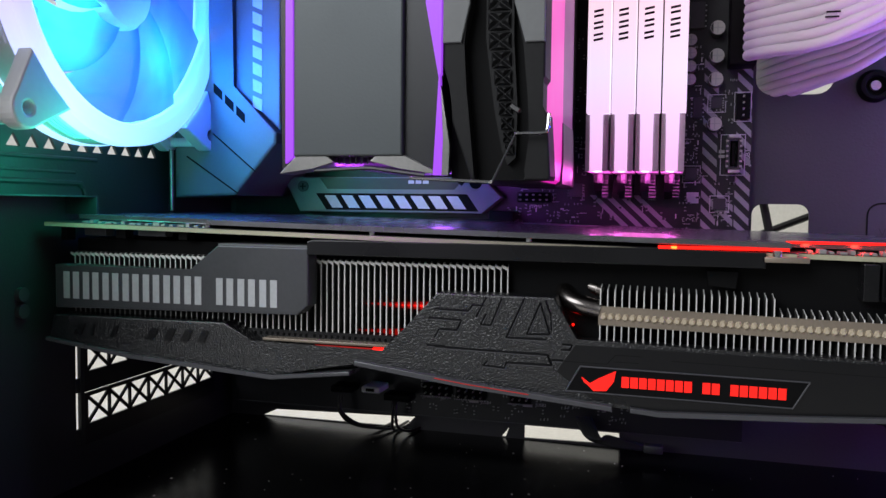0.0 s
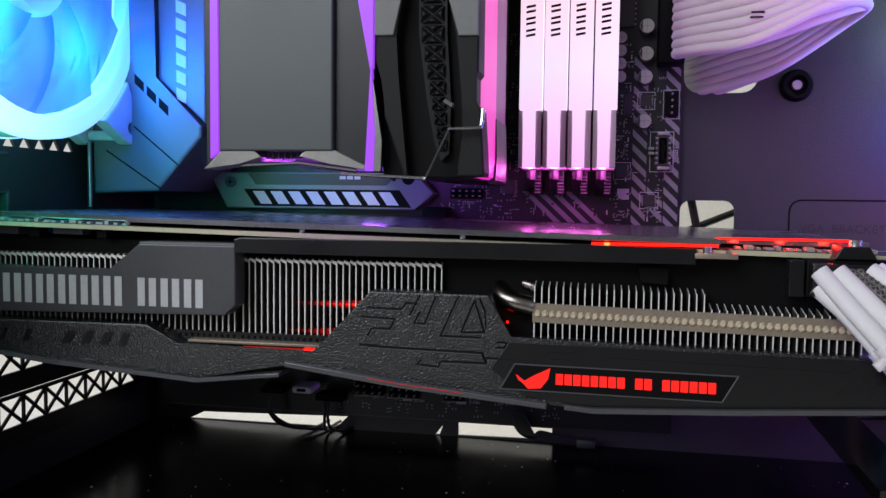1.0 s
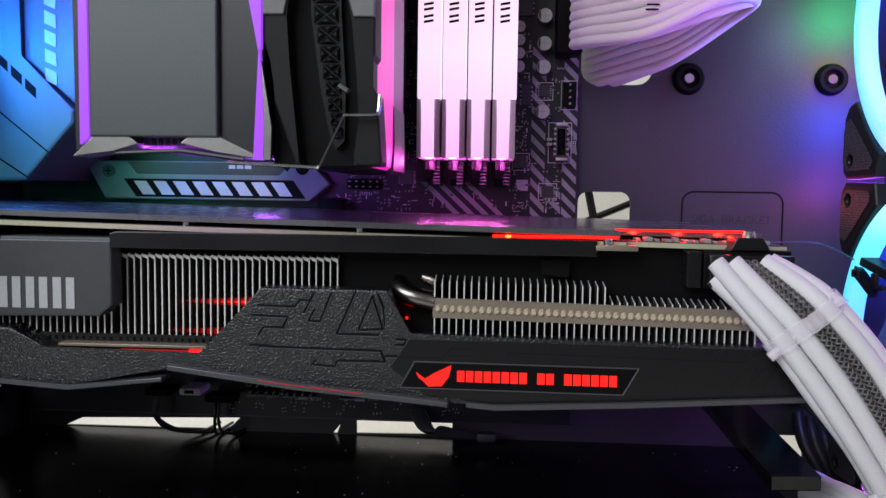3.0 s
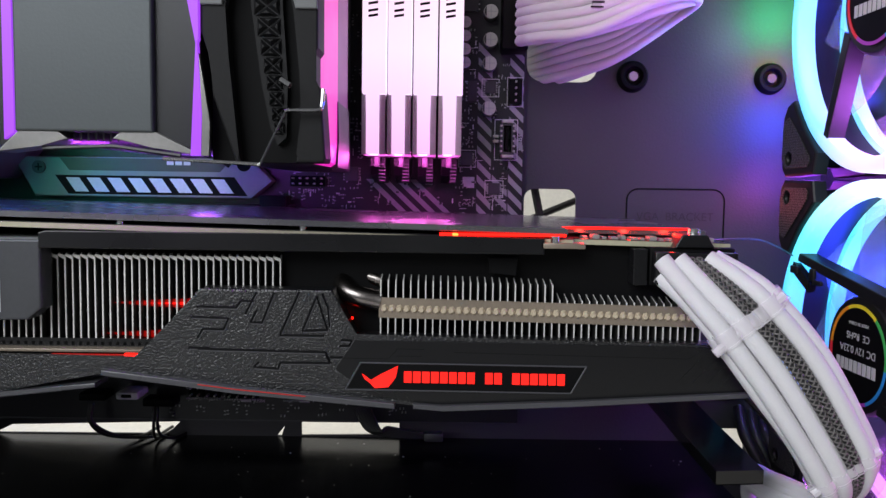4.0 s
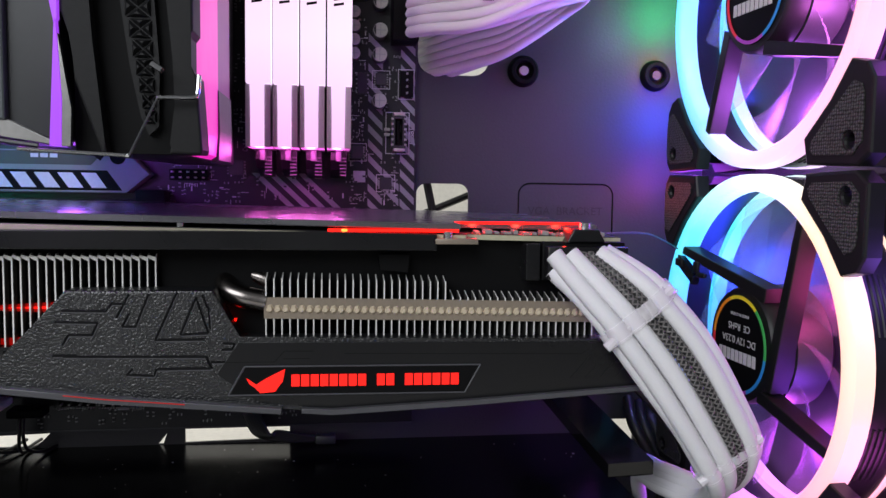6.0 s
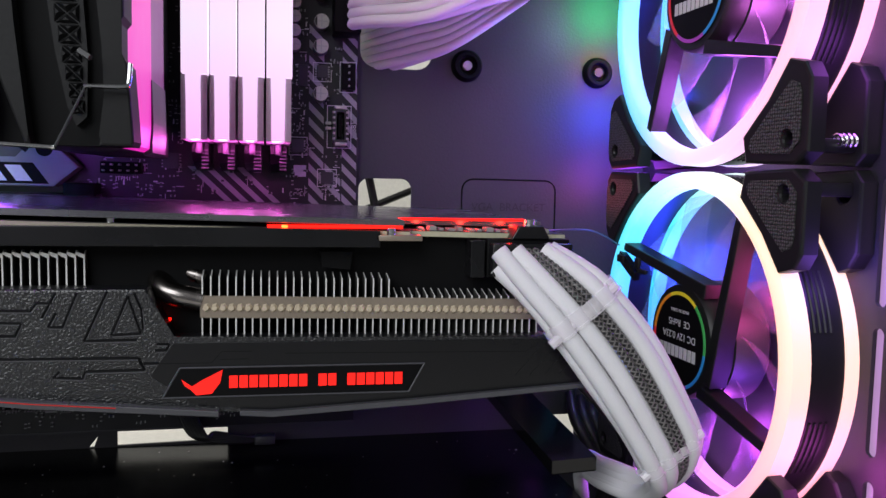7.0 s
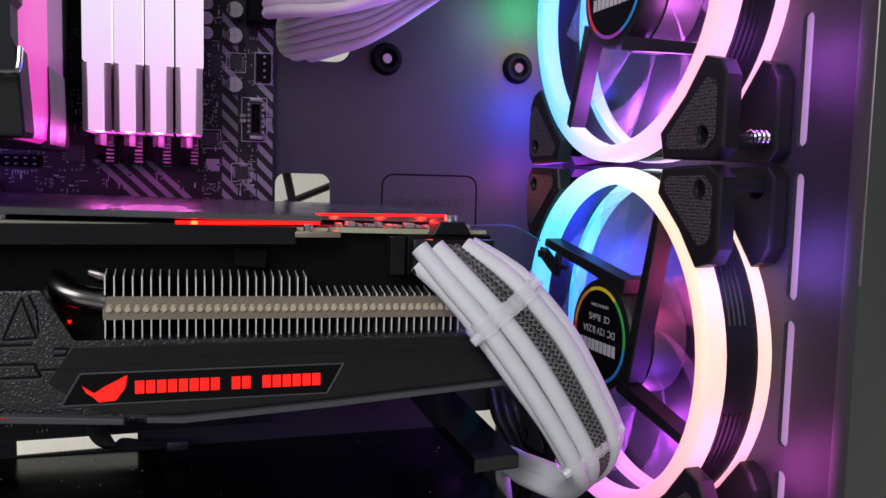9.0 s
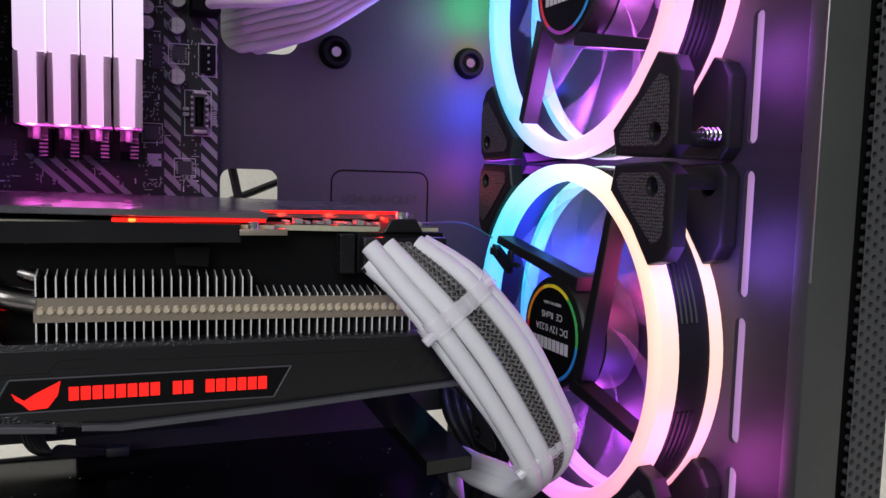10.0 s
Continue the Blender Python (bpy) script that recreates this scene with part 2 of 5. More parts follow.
RING_UP = ramp_glow("ring_light_upper", [(0.0, (1.0, 0.4, 0.5)), (0.12, (1.0, 0.42, 0.62)), (0.25, (0.75, 0.6, 1.0)), (0.36, (0.12, 0.55, 1.0)), (0.5, (0.05, 0.65, 1.0)), (0.65, (0.02, 0.3, 1.0)), (0.85, (0.5, 0.2, 1.0)), (1.0, (1.0, 0.4, 0.5))], 1.2, "ring")
RING_REAR = ramp_glow("ring_light_rear", [(0.0, (0.05, 0.35, 0.9)), (0.2, (0.2, 0.5, 0.95)), (0.35, (0.45, 0.65, 0.9)), (0.5, (0.4, 0.25, 0.95)), (0.75, (0.15, 0.08, 0.95)), (1.0, (0.05, 0.35, 0.9))], 1.6, "ring")
RAMLIGHT = ramp_glow("memory_light_bar", [(0.0, (1.0, 0.5, 0.95)), (0.12, (0.95, 0.62, 1.0)), (0.3, (0.9, 0.78, 1.0)), (0.5, (1.0, 0.72, 0.85)), (0.75, (1.0, 0.6, 0.8)), (1.0, (1.0, 0.55, 0.8))], 0.97, "bar", 0.0, 0.13)
COOLBLUE = glow("violet_cooler_light", (0.42, 0.07, 1.0), 0.8)
GLOSSB = mat("piano_black_plastic", (0.004, 0.004, 0.0045), 0.12, size=300, vary=0.3)
GREYPL = mat("grey_satin_plate", (0.13, 0.135, 0.14), 0.4, size=500)
COOLRING = glow("magenta_fan_light", (0.85, 0.02, 0.5), 0.85, 0.05)
# weak glow stands in for ring light carried by the clear rim
COOLDIM = glow("magenta_glow_plastic", (0.5, 0.05, 0.4), 0.12, 0.4)


# ---- mesh helpers (centimetres) ----
BASE = {}


def thing(name, base, label, category, group="", kind=""):
    ob = new(name)
    ob.empty_display_size = 0.01
    ob.location = Vector(base) * 0.01
    BASE[ob.name] = Vector(base)
    return tagged(ob, label, category, group, kind)


def mesh_of(name, bm, material, base):
    bmesh.ops.recalc_face_normals(bm, faces=bm.faces)
    for v in bm.verts:
        v.co = (v.co - base) * 0.01
    me = bpy.data.meshes.new(name)
    bm.to_mesh(me)
    bm.free()
    me.materials.append(material)
    return me


def smooth(me, limit=40):
    me.shade_smooth()
    me.set_sharp_from_angle(angle=radians(limit))


def part(name, bm, material, parent, label="", soft=True):
    base = BASE[parent.name]
    me = mesh_of(name, bm, material, base)
    if soft:
        smooth(me)
    ob = new(name, me)
    ob.parent = parent
    BASE[ob.name] = base
    return tagged(ob, label)


def struct(name, bm, material, label, category, soft=True, kind="structure"):
    me = mesh_of(name, bm, material, Vector((0, 0, 0)))
    if soft:
        smooth(me)
    ob = new(name, me)
    BASE[ob.name] = Vector((0, 0, 0))
    return tagged(ob, label, category, kind=kind)


def box(bm, x0, x1, y0, y1, z0, z1, r=0.0):
    vs = [bm.verts.new((x, y, z)) for x in (x0, x1) for y in (y0, y1) for z in (z0, z1)]
    fs = [bm.faces.new([vs[i] for i in q]) for q in ((0, 1, 3, 2), (4, 6, 7, 5), (0, 4, 5, 1), (2, 3, 7, 6), (0, 2, 6, 4), (1, 5, 7, 3))]
    if r:
        es = {e for f in fs for e in f.edges}
        bmesh.ops.bevel(bm, geom=list(es), offset=r, segments=2, affect="EDGES", profile=0.5)
    return bm


def prism(bm, pts, a, b, axis="y", r=0.0, pts2=None):
    """A flat outline pushed from a to b along an axis. Outline: (x, z) for y, (y, z) for x, (x, y) for z."""
    def put(p, d):
        return {"y": (p[0], d, p[1]), "x": (d, p[0], p[1]), "z": (p[0], p[1], d)}[axis]
    lo = [bm.verts.new(put(p, a)) for p in pts]
    hi = [bm.verts.new(put(p, b)) for p in (pts2 or pts)]
    n = len(pts)
    fs = [bm.faces.new(lo), bm.faces.new(hi[::-1])]
    fs += [bm.faces.new((lo[i], lo[(i + 1) % n], hi[(i + 1) % n], hi[i])) for i in range(n)]
    if r:
        es = list({e for e in fs[0].edges})
        bmesh.ops.bevel(bm, geom=es, offset=r, segments=2, affect="EDGES", profile=0.5)
    return bm


def tube(bm, pts, r, seg=10, caps=True):
    pts = [Vector(p) for p in pts]
    rings, up = [], Vector((0.3, 0.2, 1)).normalized()
    for i, p in enumerate(pts):
        d = (pts[min(i + 1, len(pts) - 1)] - pts[max(i - 1, 0)]).normalized()
        u = up - d * up.dot(d)
        u = u.normalized() if u.length > 1e-3 else d.orthogonal().normalized()
        v = d.cross(u)
        up = u
        rings.append([bm.verts.new(p + r * (math.cos(k * math.tau / seg) * u + math.sin(k * math.tau / seg) * v)) for k in range(seg)])
    for a, b in zip(rings, rings[1:]):
        for k in range(seg):
            bm.faces.new((a[k], a[(k + 1) % seg], b[(k + 1) % seg], b[k]))
    if caps:
        bm.faces.new(rings[0][::-1])
        bm.faces.new(rings[-1])
    return bm


def cyl(bm, p, q, r, seg=20):
    return tube(bm, [p, q], r, seg)


def curve(points, n=24):
    """A smooth line through the points."""
    P = [Vector(p) for p in points]
    P = [2 * P[0] - P[1]] + P + [2 * P[-1] - P[-2]]
    out = []
    for i in range(1, len(P) - 2):
        for k in range(n):
            t = k / n
            a, b, c, d = P[i - 1 : i + 3]
            out.append(0.5 * (2 * b + (c - a) * t + (2 * a - 5 * b + 4 * c - d) * t * t + (3 * b - a - 3 * c + d) * t**3))
    return out + [P[-2]]


def lathe(bm, profile, cx, cy, cz, seg=64, a0=0.0, a1=math.tau):
    """Turns a closed (x, radius) outline round the x axis."""
    full = abs(a1 - a0 - math.tau) < 1e-6
    n = seg if full else seg + 1
    rings = []
    for k in range(n):
        a = a0 + (a1 - a0) * k / seg
        rings.append([bm.verts.new((cx + x, cy + r * math.cos(a), cz + r * math.sin(a))) for x, r in profile])
    m = len(profile)
    for k in range(seg if full else seg):
        A, B = rings[k], rings[(k + 1) % n]
        for j in range(m):
            bm.faces.new((A[j], A[(j + 1) % m], B[(j + 1) % m], B[j]))
    if not full:
        bm.faces.new(rings[0])
        bm.faces.new(rings[-1][::-1])
    return bm


def B():
    return bmesh.new()


def rounded(x0, x1, z0, z1, r, n=5):
    out = []
    for cx, cz, a in ((x1 - r, z1 - r, 0), (x0 + r, z1 - r, 90), (x0 + r, z0 + r, 180), (x1 - r, z0 + r, 270)):
        for k in range(n + 1):
            t = radians(a + 90 * k / n)
            out.append((cx + r * math.cos(t), cz + r * math.sin(t)))
    return out


def plate_with_holes(bm, outline, holes, a, b, axis="y"):
    """A flat plate with openings cut through it."""
    def put(p, d):
        return {"y": (p[0], d, p[1]), "x": (d, p[0], p[1]), "z": (p[0], p[1], d)}[axis]
    loops = [outline, *holes]
    edges = []
    for lp in loops:
        vs = [bm.verts.new(put(p, a)) for p in lp]
        edges += [bm.edges.new((vs[i], vs[(i + 1) % len(vs)])) for i in range(len(vs))]
    res = bmesh.ops.triangle_fill(bm, edges=edges, use_beauty=True, use_dissolve=False)
    faces = [f for f in res["geom"] if isinstance(f, bmesh.types.BMFace)]
    ext = bmesh.ops.extrude_face_region(bm, geom=faces)
    d = Vector(put((0, 0), b)) - Vector(put((0, 0), a))
    for v in ext["geom"]:
        if isinstance(v, bmesh.types.BMVert):
            v.co += d
    return bm


def text_mesh(name, words, size, material, parent, place, turn, label=""):
    cu = bpy.data.curves.new(name, "FONT")
    cu.body, cu.size, cu.extrude, cu.align_x, cu.align_y = words, size * 0.01, 0.00003, "CENTER", "CENTER"
    tmp = bpy.data.objects.new(name + "_draft", cu)
    scene.collection.objects.link(tmp)
    dg = bpy.context.evaluated_depsgraph_get()
    me = bpy.data.meshes.new_from_object(tmp.evaluated_get(dg))
    bpy.data.objects.remove(tmp)
    me.materials.clear()
    me.materials.append(material)
    ob = new(name, me)
    ob.parent = parent
    ob.matrix_local = Matrix.Translation((Vector(place) - BASE[parent.name]) * 0.01) @ turn
    return tagged(ob, label)


FACING = pose(0, 0, 0, 90, 0, 0)

# ---- the case ----
XL, XR, FLOOR, TRAY, TOP = -2.9, 35.6, 0.5, 0.9, 36.0

tray_holes = [
    rounded(22.5, 24.8, 9.6, 11.78, 0.45),
    rounded(22.5, 25.6, 16.45, 24.0, 0.7),
    [(-1.06, 0.53), (6.7, 0.56), (7.25, 1.12), (-0.28, 0.9)],
    [(12.7, 0.56), (17.1, 0.64), (17.1, 1.28), (12.7, 1.2)],
    rounded(31.2, 32.7, -0.4, 1.1, 0.2),
    [(11.6, 0.53), (11.8, 0.53), (11.95, 0.98)],
]
tray = struct("wall_tray", plate_with_holes(B(), [(XL, -6), (XR, -6), (XR, TOP), (XL, TOP)], tray_holes, TRAY, TRAY + 0.12), STEEL, "black powder-coated steel motherboard tray with cable openings", "wall", soft=False)

# pressed outline and words: their shade drawn as darker lines and letters
bm = B()
loop = rounded(27.05, 31.38, 8.3, 11.85, 0.5)
for a, b in zip(loop, loop[1:] + loop[:1]):
    tube(bm, [(a[0], TRAY - 0.005, a[1]), (b[0], TRAY - 0.005, b[1])], 0.035, 6)
part("emboss_outline_shade", bm, DARK, tray)
text_mesh("emboss_word_shade", "VGA  BRACKET", 0.5, REAR, tray, (29.2, TRAY - 0.012, 10.62), FACING)

for gx in (27.12, 33.15):
    g = thing("tray_bushing", (gx, TRAY, 16.72), "round black rubber bushing with a steel screw on the tray", "bushing", "tray bushings")
    p = [(0.0, 0.36), (-0.26, 0.36), (-0.34, 0.42), (-0.34, 0.56), (-0.22, 0.65), (0.0, 0.69)]
    bm = B()
    rings = []
    for k in range(32):
        a = math.tau * k / 32
        rings.append([bm.verts.new((gx + r * math.cos(a), TRAY + y, 16.72 + r * math.sin(a))) for y, r in p])
    for k in range(32):
        for j in range(len(p) - 1):
            bm.faces.new((rings[k][j], rings[k][j + 1], rings[(k + 1) % 32][j + 1], rings[(k + 1) % 32][j]))
    part("ring", bm, DARK, g)
    part("well", cyl(B(), (gx, TRAY, 16.72), (gx, TRAY - 0.06, 16.72), 0.36, 24), DARK, g)
    part("screw", cyl(B(), (gx, TRAY - 0.06, 16.72), (gx, TRAY - 0.26, 16.72), 0.2, 16), CANTOP if gx < 30 else PLATE, g, "bright screw head")

floor_ob = struct("floor", plate_with_holes(B(), [(XL, -19.5), (29.8, -19.5), (29.8, TRAY), (XL, TRAY)], [], FLOOR - 0.12, FLOOR, "z"), SHROUD_TOP, "glossy black power supply cover forming the case floor", "floor", soft=False)
struct("floor_edge", box(B(), 29.65, 29.8, -19.5, TRAY, FLOOR - 2.0, FLOOR - 0.13), SHROUD_TOP, "folded black steel edge of the floor", "floor")
struct("lower_floor", box(B(), XL, XR, -19.5, TRAY, -6.2, -6.0), STEEL, "black steel case bottom", "floor")
struct("ceiling", box(B(), XL, XR, -18, TRAY + 0.12, TOP, TOP + 0.15), STEEL, "black steel case top", "ceiling")

# rear wall: slot covers with a truss pattern below, solid panel, fan grille above
rear = struct("wall_rear", plate_with_holes(B(), [(-19.5, -6), (0.9, -6), (0.9, TOP), (-19.5, TOP)],
    [[(-10.6, 2.05), (-1.0, 2.05), (-1.0, 6.0), (-10.6, 6.0)], [(-15.8, 14.4), (-5.0, 14.4), (-5.0, 25.0), (-15.8, 25.0)]] + [[(-15.5 + k * 0.86, 13.5), (-14.85 + k * 0.86, 13.5), (-15.17 + k * 0.86, 13.98)] for k in range(12)], XL - 0.12, XL, "x"), REAR, "black steel rear wall with slot and fan openings", "wall", soft=False)
for i, z0 in enumerate((2.0, 4.1)):
    cover = thing("slot_cover", (XL, -5.8, z0), "black ventilated expansion slot cover with a truss pattern", "slot cover", "slot covers")
    bm = B()
    zb, zt = z0 + 0.8, z0 + 1.9
    box(bm, XL - 0.05, XL + 0.05, -10.2, -0.9, z0, zb)
    box(bm, XL - 0.05, XL + 0.05, -10.2, -0.9, zt, zt + 0.15)
    box(bm, XL - 0.05, XL + 0.05, -10.2, -9.98, zb, zt)
    part("frame", bm, PLASTIC, cover, soft=False)
    n = 7
    for k in range(n):
        ya, yb = -9.98 + k * 9.0 / n, -9.98 + (k + 1) * 9.0 / n
        bm = B()
        for p, q in (((ya, zb), (yb, zt)), ((ya, zt), (yb, zb)), ((yb, zb), (yb, zt))):
            tube(bm, [(XL, p[0], p[1]), (XL, q[0], q[1])], 0.08, 5)
        part("strut", bm, PLASTIC, cover)
bm = B()
box(bm, XL - 0.05, XL + 0.12, -10.45, -10.25, 2.0, 6.6)
box(bm, XL - 0.05, XL + 0.05, -10.65, -10.45, 2.0, 2.7)
box(bm, XL - 0.05, XL + 0.05, -10.65, -10.45, 4.15, 4.7)
struct("trim_slots", bm, REAR, "upright black steel rib beside the slot covers", "trim")
bm = B()
tube(bm, curve([(XL, -19.0, 12.3), (XL, -11.0, 12.28), (XL, -10.25, 12.2), (XL, -10.0, 11.9), (XL, -9.95, 11.0)], 8), 0.11, 8)
tube(bm, [(XL, -19.0, 13.15), (XL, -9.3, 13.2)], 0.09, 8)
tube(bm, [(XL, -19.0, 12.7), (XL, -10.5, 12.68)], 0.06, 8)
struct("trim_rear", bm, REAR, "pressed ridges in the black rear wall", "trim")
bm = B()
box(bm, XL, XL + 1.4, -16.4, -10.98, 11.74, 11.8, 0.02)
box(bm, XL, XL + 1.4, -11.02, -10.9, 11.1, 11.8, 0.02)
struct("trim_card_slot", bm, REAR, "folded steel lip over the card slots", "trim")
grille = thing("fan_grille", (XL, -10.4, 14.0), "black steel fan grille with triangular openings", "grille")
for k in range(18):
    y0 = -15.8 + k * 0.6
    part("strut", tube(B(), [(XL - 0.05, y0, 14.4), (XL - 0.05, y0 + 0.3, 14.85), (XL - 0.05, y0 + 0.6, 14.4)], 0.05, 5), REAR, grille)
for k in range(10):
    part("bar", tube(B(), [(XL - 0.05, -15.8, 14.8 + k * 1.05), (XL - 0.05, -5.0, 14.8 + k * 1.05)], 0.06, 5), REAR, grille)
for z in (7.7, 8.3):
    s = thing("case_screw", (XL + 0.3, -13.3, z), "small dark case screw on the rear wall", "screw", "case screws")
    part("head", cyl(B(), (XL, -13.3, z), (XL + 0.2, -13.3, z), 0.25, 14), PLATE, s)
pillar = struct("trim_pillar", box(B(), XL, XL + 0.9, -19.4, -16.4, -6, TOP, 0.1), REAR, "black steel rear pillar of the case", "trim")

# front wall with lit slots
slot_rows = [(12.87, 16.6), (7.95 + 0.5, 12.1), (4.13, 7.86), (-0.3, 3.4), (17.3, 21.0), (21.8, 25.5)]
holes = [rounded(-14.4, -13.98, a, b, 0.2) for a, b in slot_rows]
holes.append(rounded(-14.2, -2.0, 0.6, 12.2, 5.5, 10))
holes.append(rounded(-14.2, -2.0, 12.6, 24.2, 5.5, 10))
holes.append(rounded(-16.5, -16.0, 12.45, 12.95, 0.24))
holes.append(rounded(-16.6, -16.3, 10.55, 10.85, 0.14))
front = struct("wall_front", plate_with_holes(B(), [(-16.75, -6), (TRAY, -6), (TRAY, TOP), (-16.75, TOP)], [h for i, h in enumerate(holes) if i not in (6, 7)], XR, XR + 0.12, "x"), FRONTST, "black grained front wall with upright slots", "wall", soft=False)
# unseen backing, added to keep the front wall's holes dark
struct("added_front_backing", box(B(), 37.73, 37.93, -16.74, TRAY, -6.2, TOP), DARK, "added black backing that keeps light out of the wall's holes", "panel")
# added emissive strip; paints the fan light showing through the front slots
lit = thing("added_slot_strip", (XR + 0.6, -14.3, 0), "added strip glowing for the fan light behind the front slots", "light strip")
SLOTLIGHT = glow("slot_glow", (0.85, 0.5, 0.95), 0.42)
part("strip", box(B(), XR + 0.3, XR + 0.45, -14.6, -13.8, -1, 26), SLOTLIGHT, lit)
strip = struct("trim_front", box(B(), 34.82, 36.22, -17.35, -16.78, -6.2, TOP + 1, 0.06), mat("dark_grey_front_frame", (0.045, 0.046, 0.045), 0.45, size=900, bump=0.2), "dark grey front frame edge of the case", "trim")
# bright line along the upper part of the frame edge
struct("trim_bright_edge", tube(B(), [(34.84, -17.34, 9.3), (34.84, -17.34, TOP)], 0.035, 8), CHROME, "thin bright edge of the front frame", "trim")

# perforated front panel
bm = B()
px0, pitch, rise, hr = 36.68, 0.25, 0.31, 0.082
for i in range(5):
    for j in range(140):
        cx, cz = px0 + (i + 0.5) * pitch, -6.2 + (j + 0.5 + 0.5 * (i % 2)) * rise
        hx = [(cx + hr * math.cos(radians(45 * a)), cz + hr * math.sin(radians(45 * a))) for a in range(8)]
        sq = [(cx + sx * pitch / 2, cz + sz * rise / 2) for sx, sz in ((1, 0), (1, 1), (0, 1), (-1, 1), (-1, 0), (-1, -1), (0, -1), (1, -1))]
        for k in range(8):
            a, e = hx[k], hx[(k + 1) % 8]
            bm.faces.new([bm.verts.new((x, -17.25, z)) for x, z in (a, e, sq[(k + 1) % 8], sq[k])])
            bm.faces.new([bm.verts.new(v) for v in ((a[0], -17.25, a[1]), (e[0], -17.25, e[1]), (e[0], -17.05, e[1]), (a[0], -17.05, a[1]))])
struct("front_panel_mesh", bm, mat("grey_mesh_plastic", (0.05, 0.05, 0.053), 0.5, size=900, bump=0.2), "dark grey perforated front panel", "panel", soft=False)
struct("front_panel_back", box(B(), 36.23, 37.93, -16.95, -16.75, -6.2, TOP + 1), DARK, "black backing behind the perforated panel", "panel")
struct("table", box(B(), -60, 90, -60, 80, -7.7, -6.2), TABLE, "pale table under the computer case", "table")
struct("room_wall", box(B(), -160, 190, 55, 57, -6.2, 190), TABLE, "pale wall behind the table", "wall")


# ---- fans ----
def chamfer(bm, x, offset):
    """Breaks the outer edges of a plate on its face at x."""
    bm.normal_update()
    es = [e for e in bm.edges if len(e.link_faces) == 2 and all(abs(v.co.x - x) < 1e-4 for v in e.verts)
          and sorted(abs(fc.normal.x) > 0.5 for fc in e.link_faces) == [False, True]]
    bmesh.ops.bevel(bm, geom=es, offset=offset, segments=2, affect="EDGES", profile=0.5)
    return bm


def fan(name, label, ring_mat, frame_mat, pad_mat, spokes, blade_mat, inner=5.1):
    """A 12 cm fan facing -x with its front at x = 0 of the local frame."""
    f = thing(name, (0, 0, 0), label, "fan", "case fans")
    part("front_ring", lathe(B(), [(0.16, inner), (0.04, inner + 0.08), (0.0, inner + 0.2), (0.0, 5.68), (0.05, 5.82), (0.16, 5.92), (0.75, 5.94), (0.75, inner)], 0, 0, 0, 72), ring_mat, f, "glowing milky light ring")
    part("rear_ring", lathe(B(), [(1.95, inner + 0.1), (1.95, 5.92), (2.4, 5.9), (2.5, 5.75), (2.5, inner + 0.1)], 0, 0, 0, 72), ring_mat, f, "glowing milky light ring")
    part("barrel", lathe(B(), [(0.76, 5.72), (0.76, 5.86), (1.94, 5.86), (1.94, 5.72)], 0, 0, 0, 72), frame_mat, f)
    for a in (0, 90, 180, 270):
        for k in (-1, 1):
            for x in (0.98, 1.16, 1.34, 1.52):
                t0 = radians(a + k * 22 - 9)
                part("rib", tube(B(), [(x, 5.87 * math.cos(t0 + q * radians(4.5)), 5.87 * math.sin(t0 + q * radians(4.5))) for q in range(5)], 0.05, 6), frame_mat, f)
    for sy in (-1, 1):
        for sz in (-1, 1):
            for x0, x1 in ((-0.05, 0.5), (1.95, 2.5)):
                wide = 0.2 if x0 < 0 and sy < 0 else 0.0
                out = [(sy * a, sz * b) for a, b in ((6.02 + wide, 5.62), (6.02 + wide, 3.6), (5.72 + wide, 3.15), (5.25, 2.98), (4.4, 4.05), (3.25, 5.1), (3.45, 5.9), (5.7, 5.97))]
                if not pad_mat:
                    ear = [(5.2 + 0.68 * math.cos(radians(e)), 5.1 + 0.68 * math.sin(radians(e))) for e in range(-40, 131, 15)]
                    out = [(sy * p, sz * q) for p, q in [(3.3, 4.95), (4.2, 4.15), (5.0, 3.2)] + ear]
                hole = [(sy * (5.36 if pad_mat else 5.2) + 0.22 * math.cos(math.tau * k / 14), sz * (5.25 if pad_mat else 5.1) + 0.22 * math.sin(math.tau * k / 14)) for k in range(14)]
                c = part("corner", chamfer(plate_with_holes(B(), out, [hole], x0, x1, "x"), x0, 0.09), frame_mat, f, soft=False)
                if x0 < 0 and pad_mat:
                    o2 = [(sy * a, sz * b) for a, b in ((5.92, 5.3), (5.92, 4.05), (5.8, 3.75), (5.45, 3.62), (4.62, 4.35), (3.72, 5.2), (3.66, 5.45), (3.85, 5.62), (5.55, 5.66))]
                    h2 = [(sy * 5.36 + 0.3 * math.cos(math.tau * k / 14), sz * 5.25 + 0.3 * math.sin(math.tau * k / 14)) for k in range(14)]
                    part("pad", plate_with_holes(B(), o2, [h2], -0.09, -0.04, "x"), pad_mat, c, "grained rubber corner pad", soft=False)
            bm = B()
            box(bm, 0.5, 1.95, sy * 5.4 - 0.35, sy * 5.4 + 0.35, sz * 5.4 - 0.2, sz * 5.4 + 0.2, 0.08)
            part("post", bm, frame_mat, f)
    if pad_mat:
        part("motor", lathe(B(), [(0.1, 0.0), (0.1, 1.95), (0.22, 2.05), (0.9, 2.05), (0.9, 0.0)], 0, 0, 0, 40), frame_mat, f)
    part("rotor", lathe(B(), [(0.95, 0.0), (0.95, 2.1), (2.2, 2.1), (2.4, 1.9), (2.4, 0.0)] if pad_mat else [(0.15, 0.0), (0.15, 1.1), (0.25, 1.45), (0.5, 1.6), (2.2, 1.6), (2.2, 0.0)], 0, 0, 0, 40), PLATE if pad_mat else FRAMEW, f)
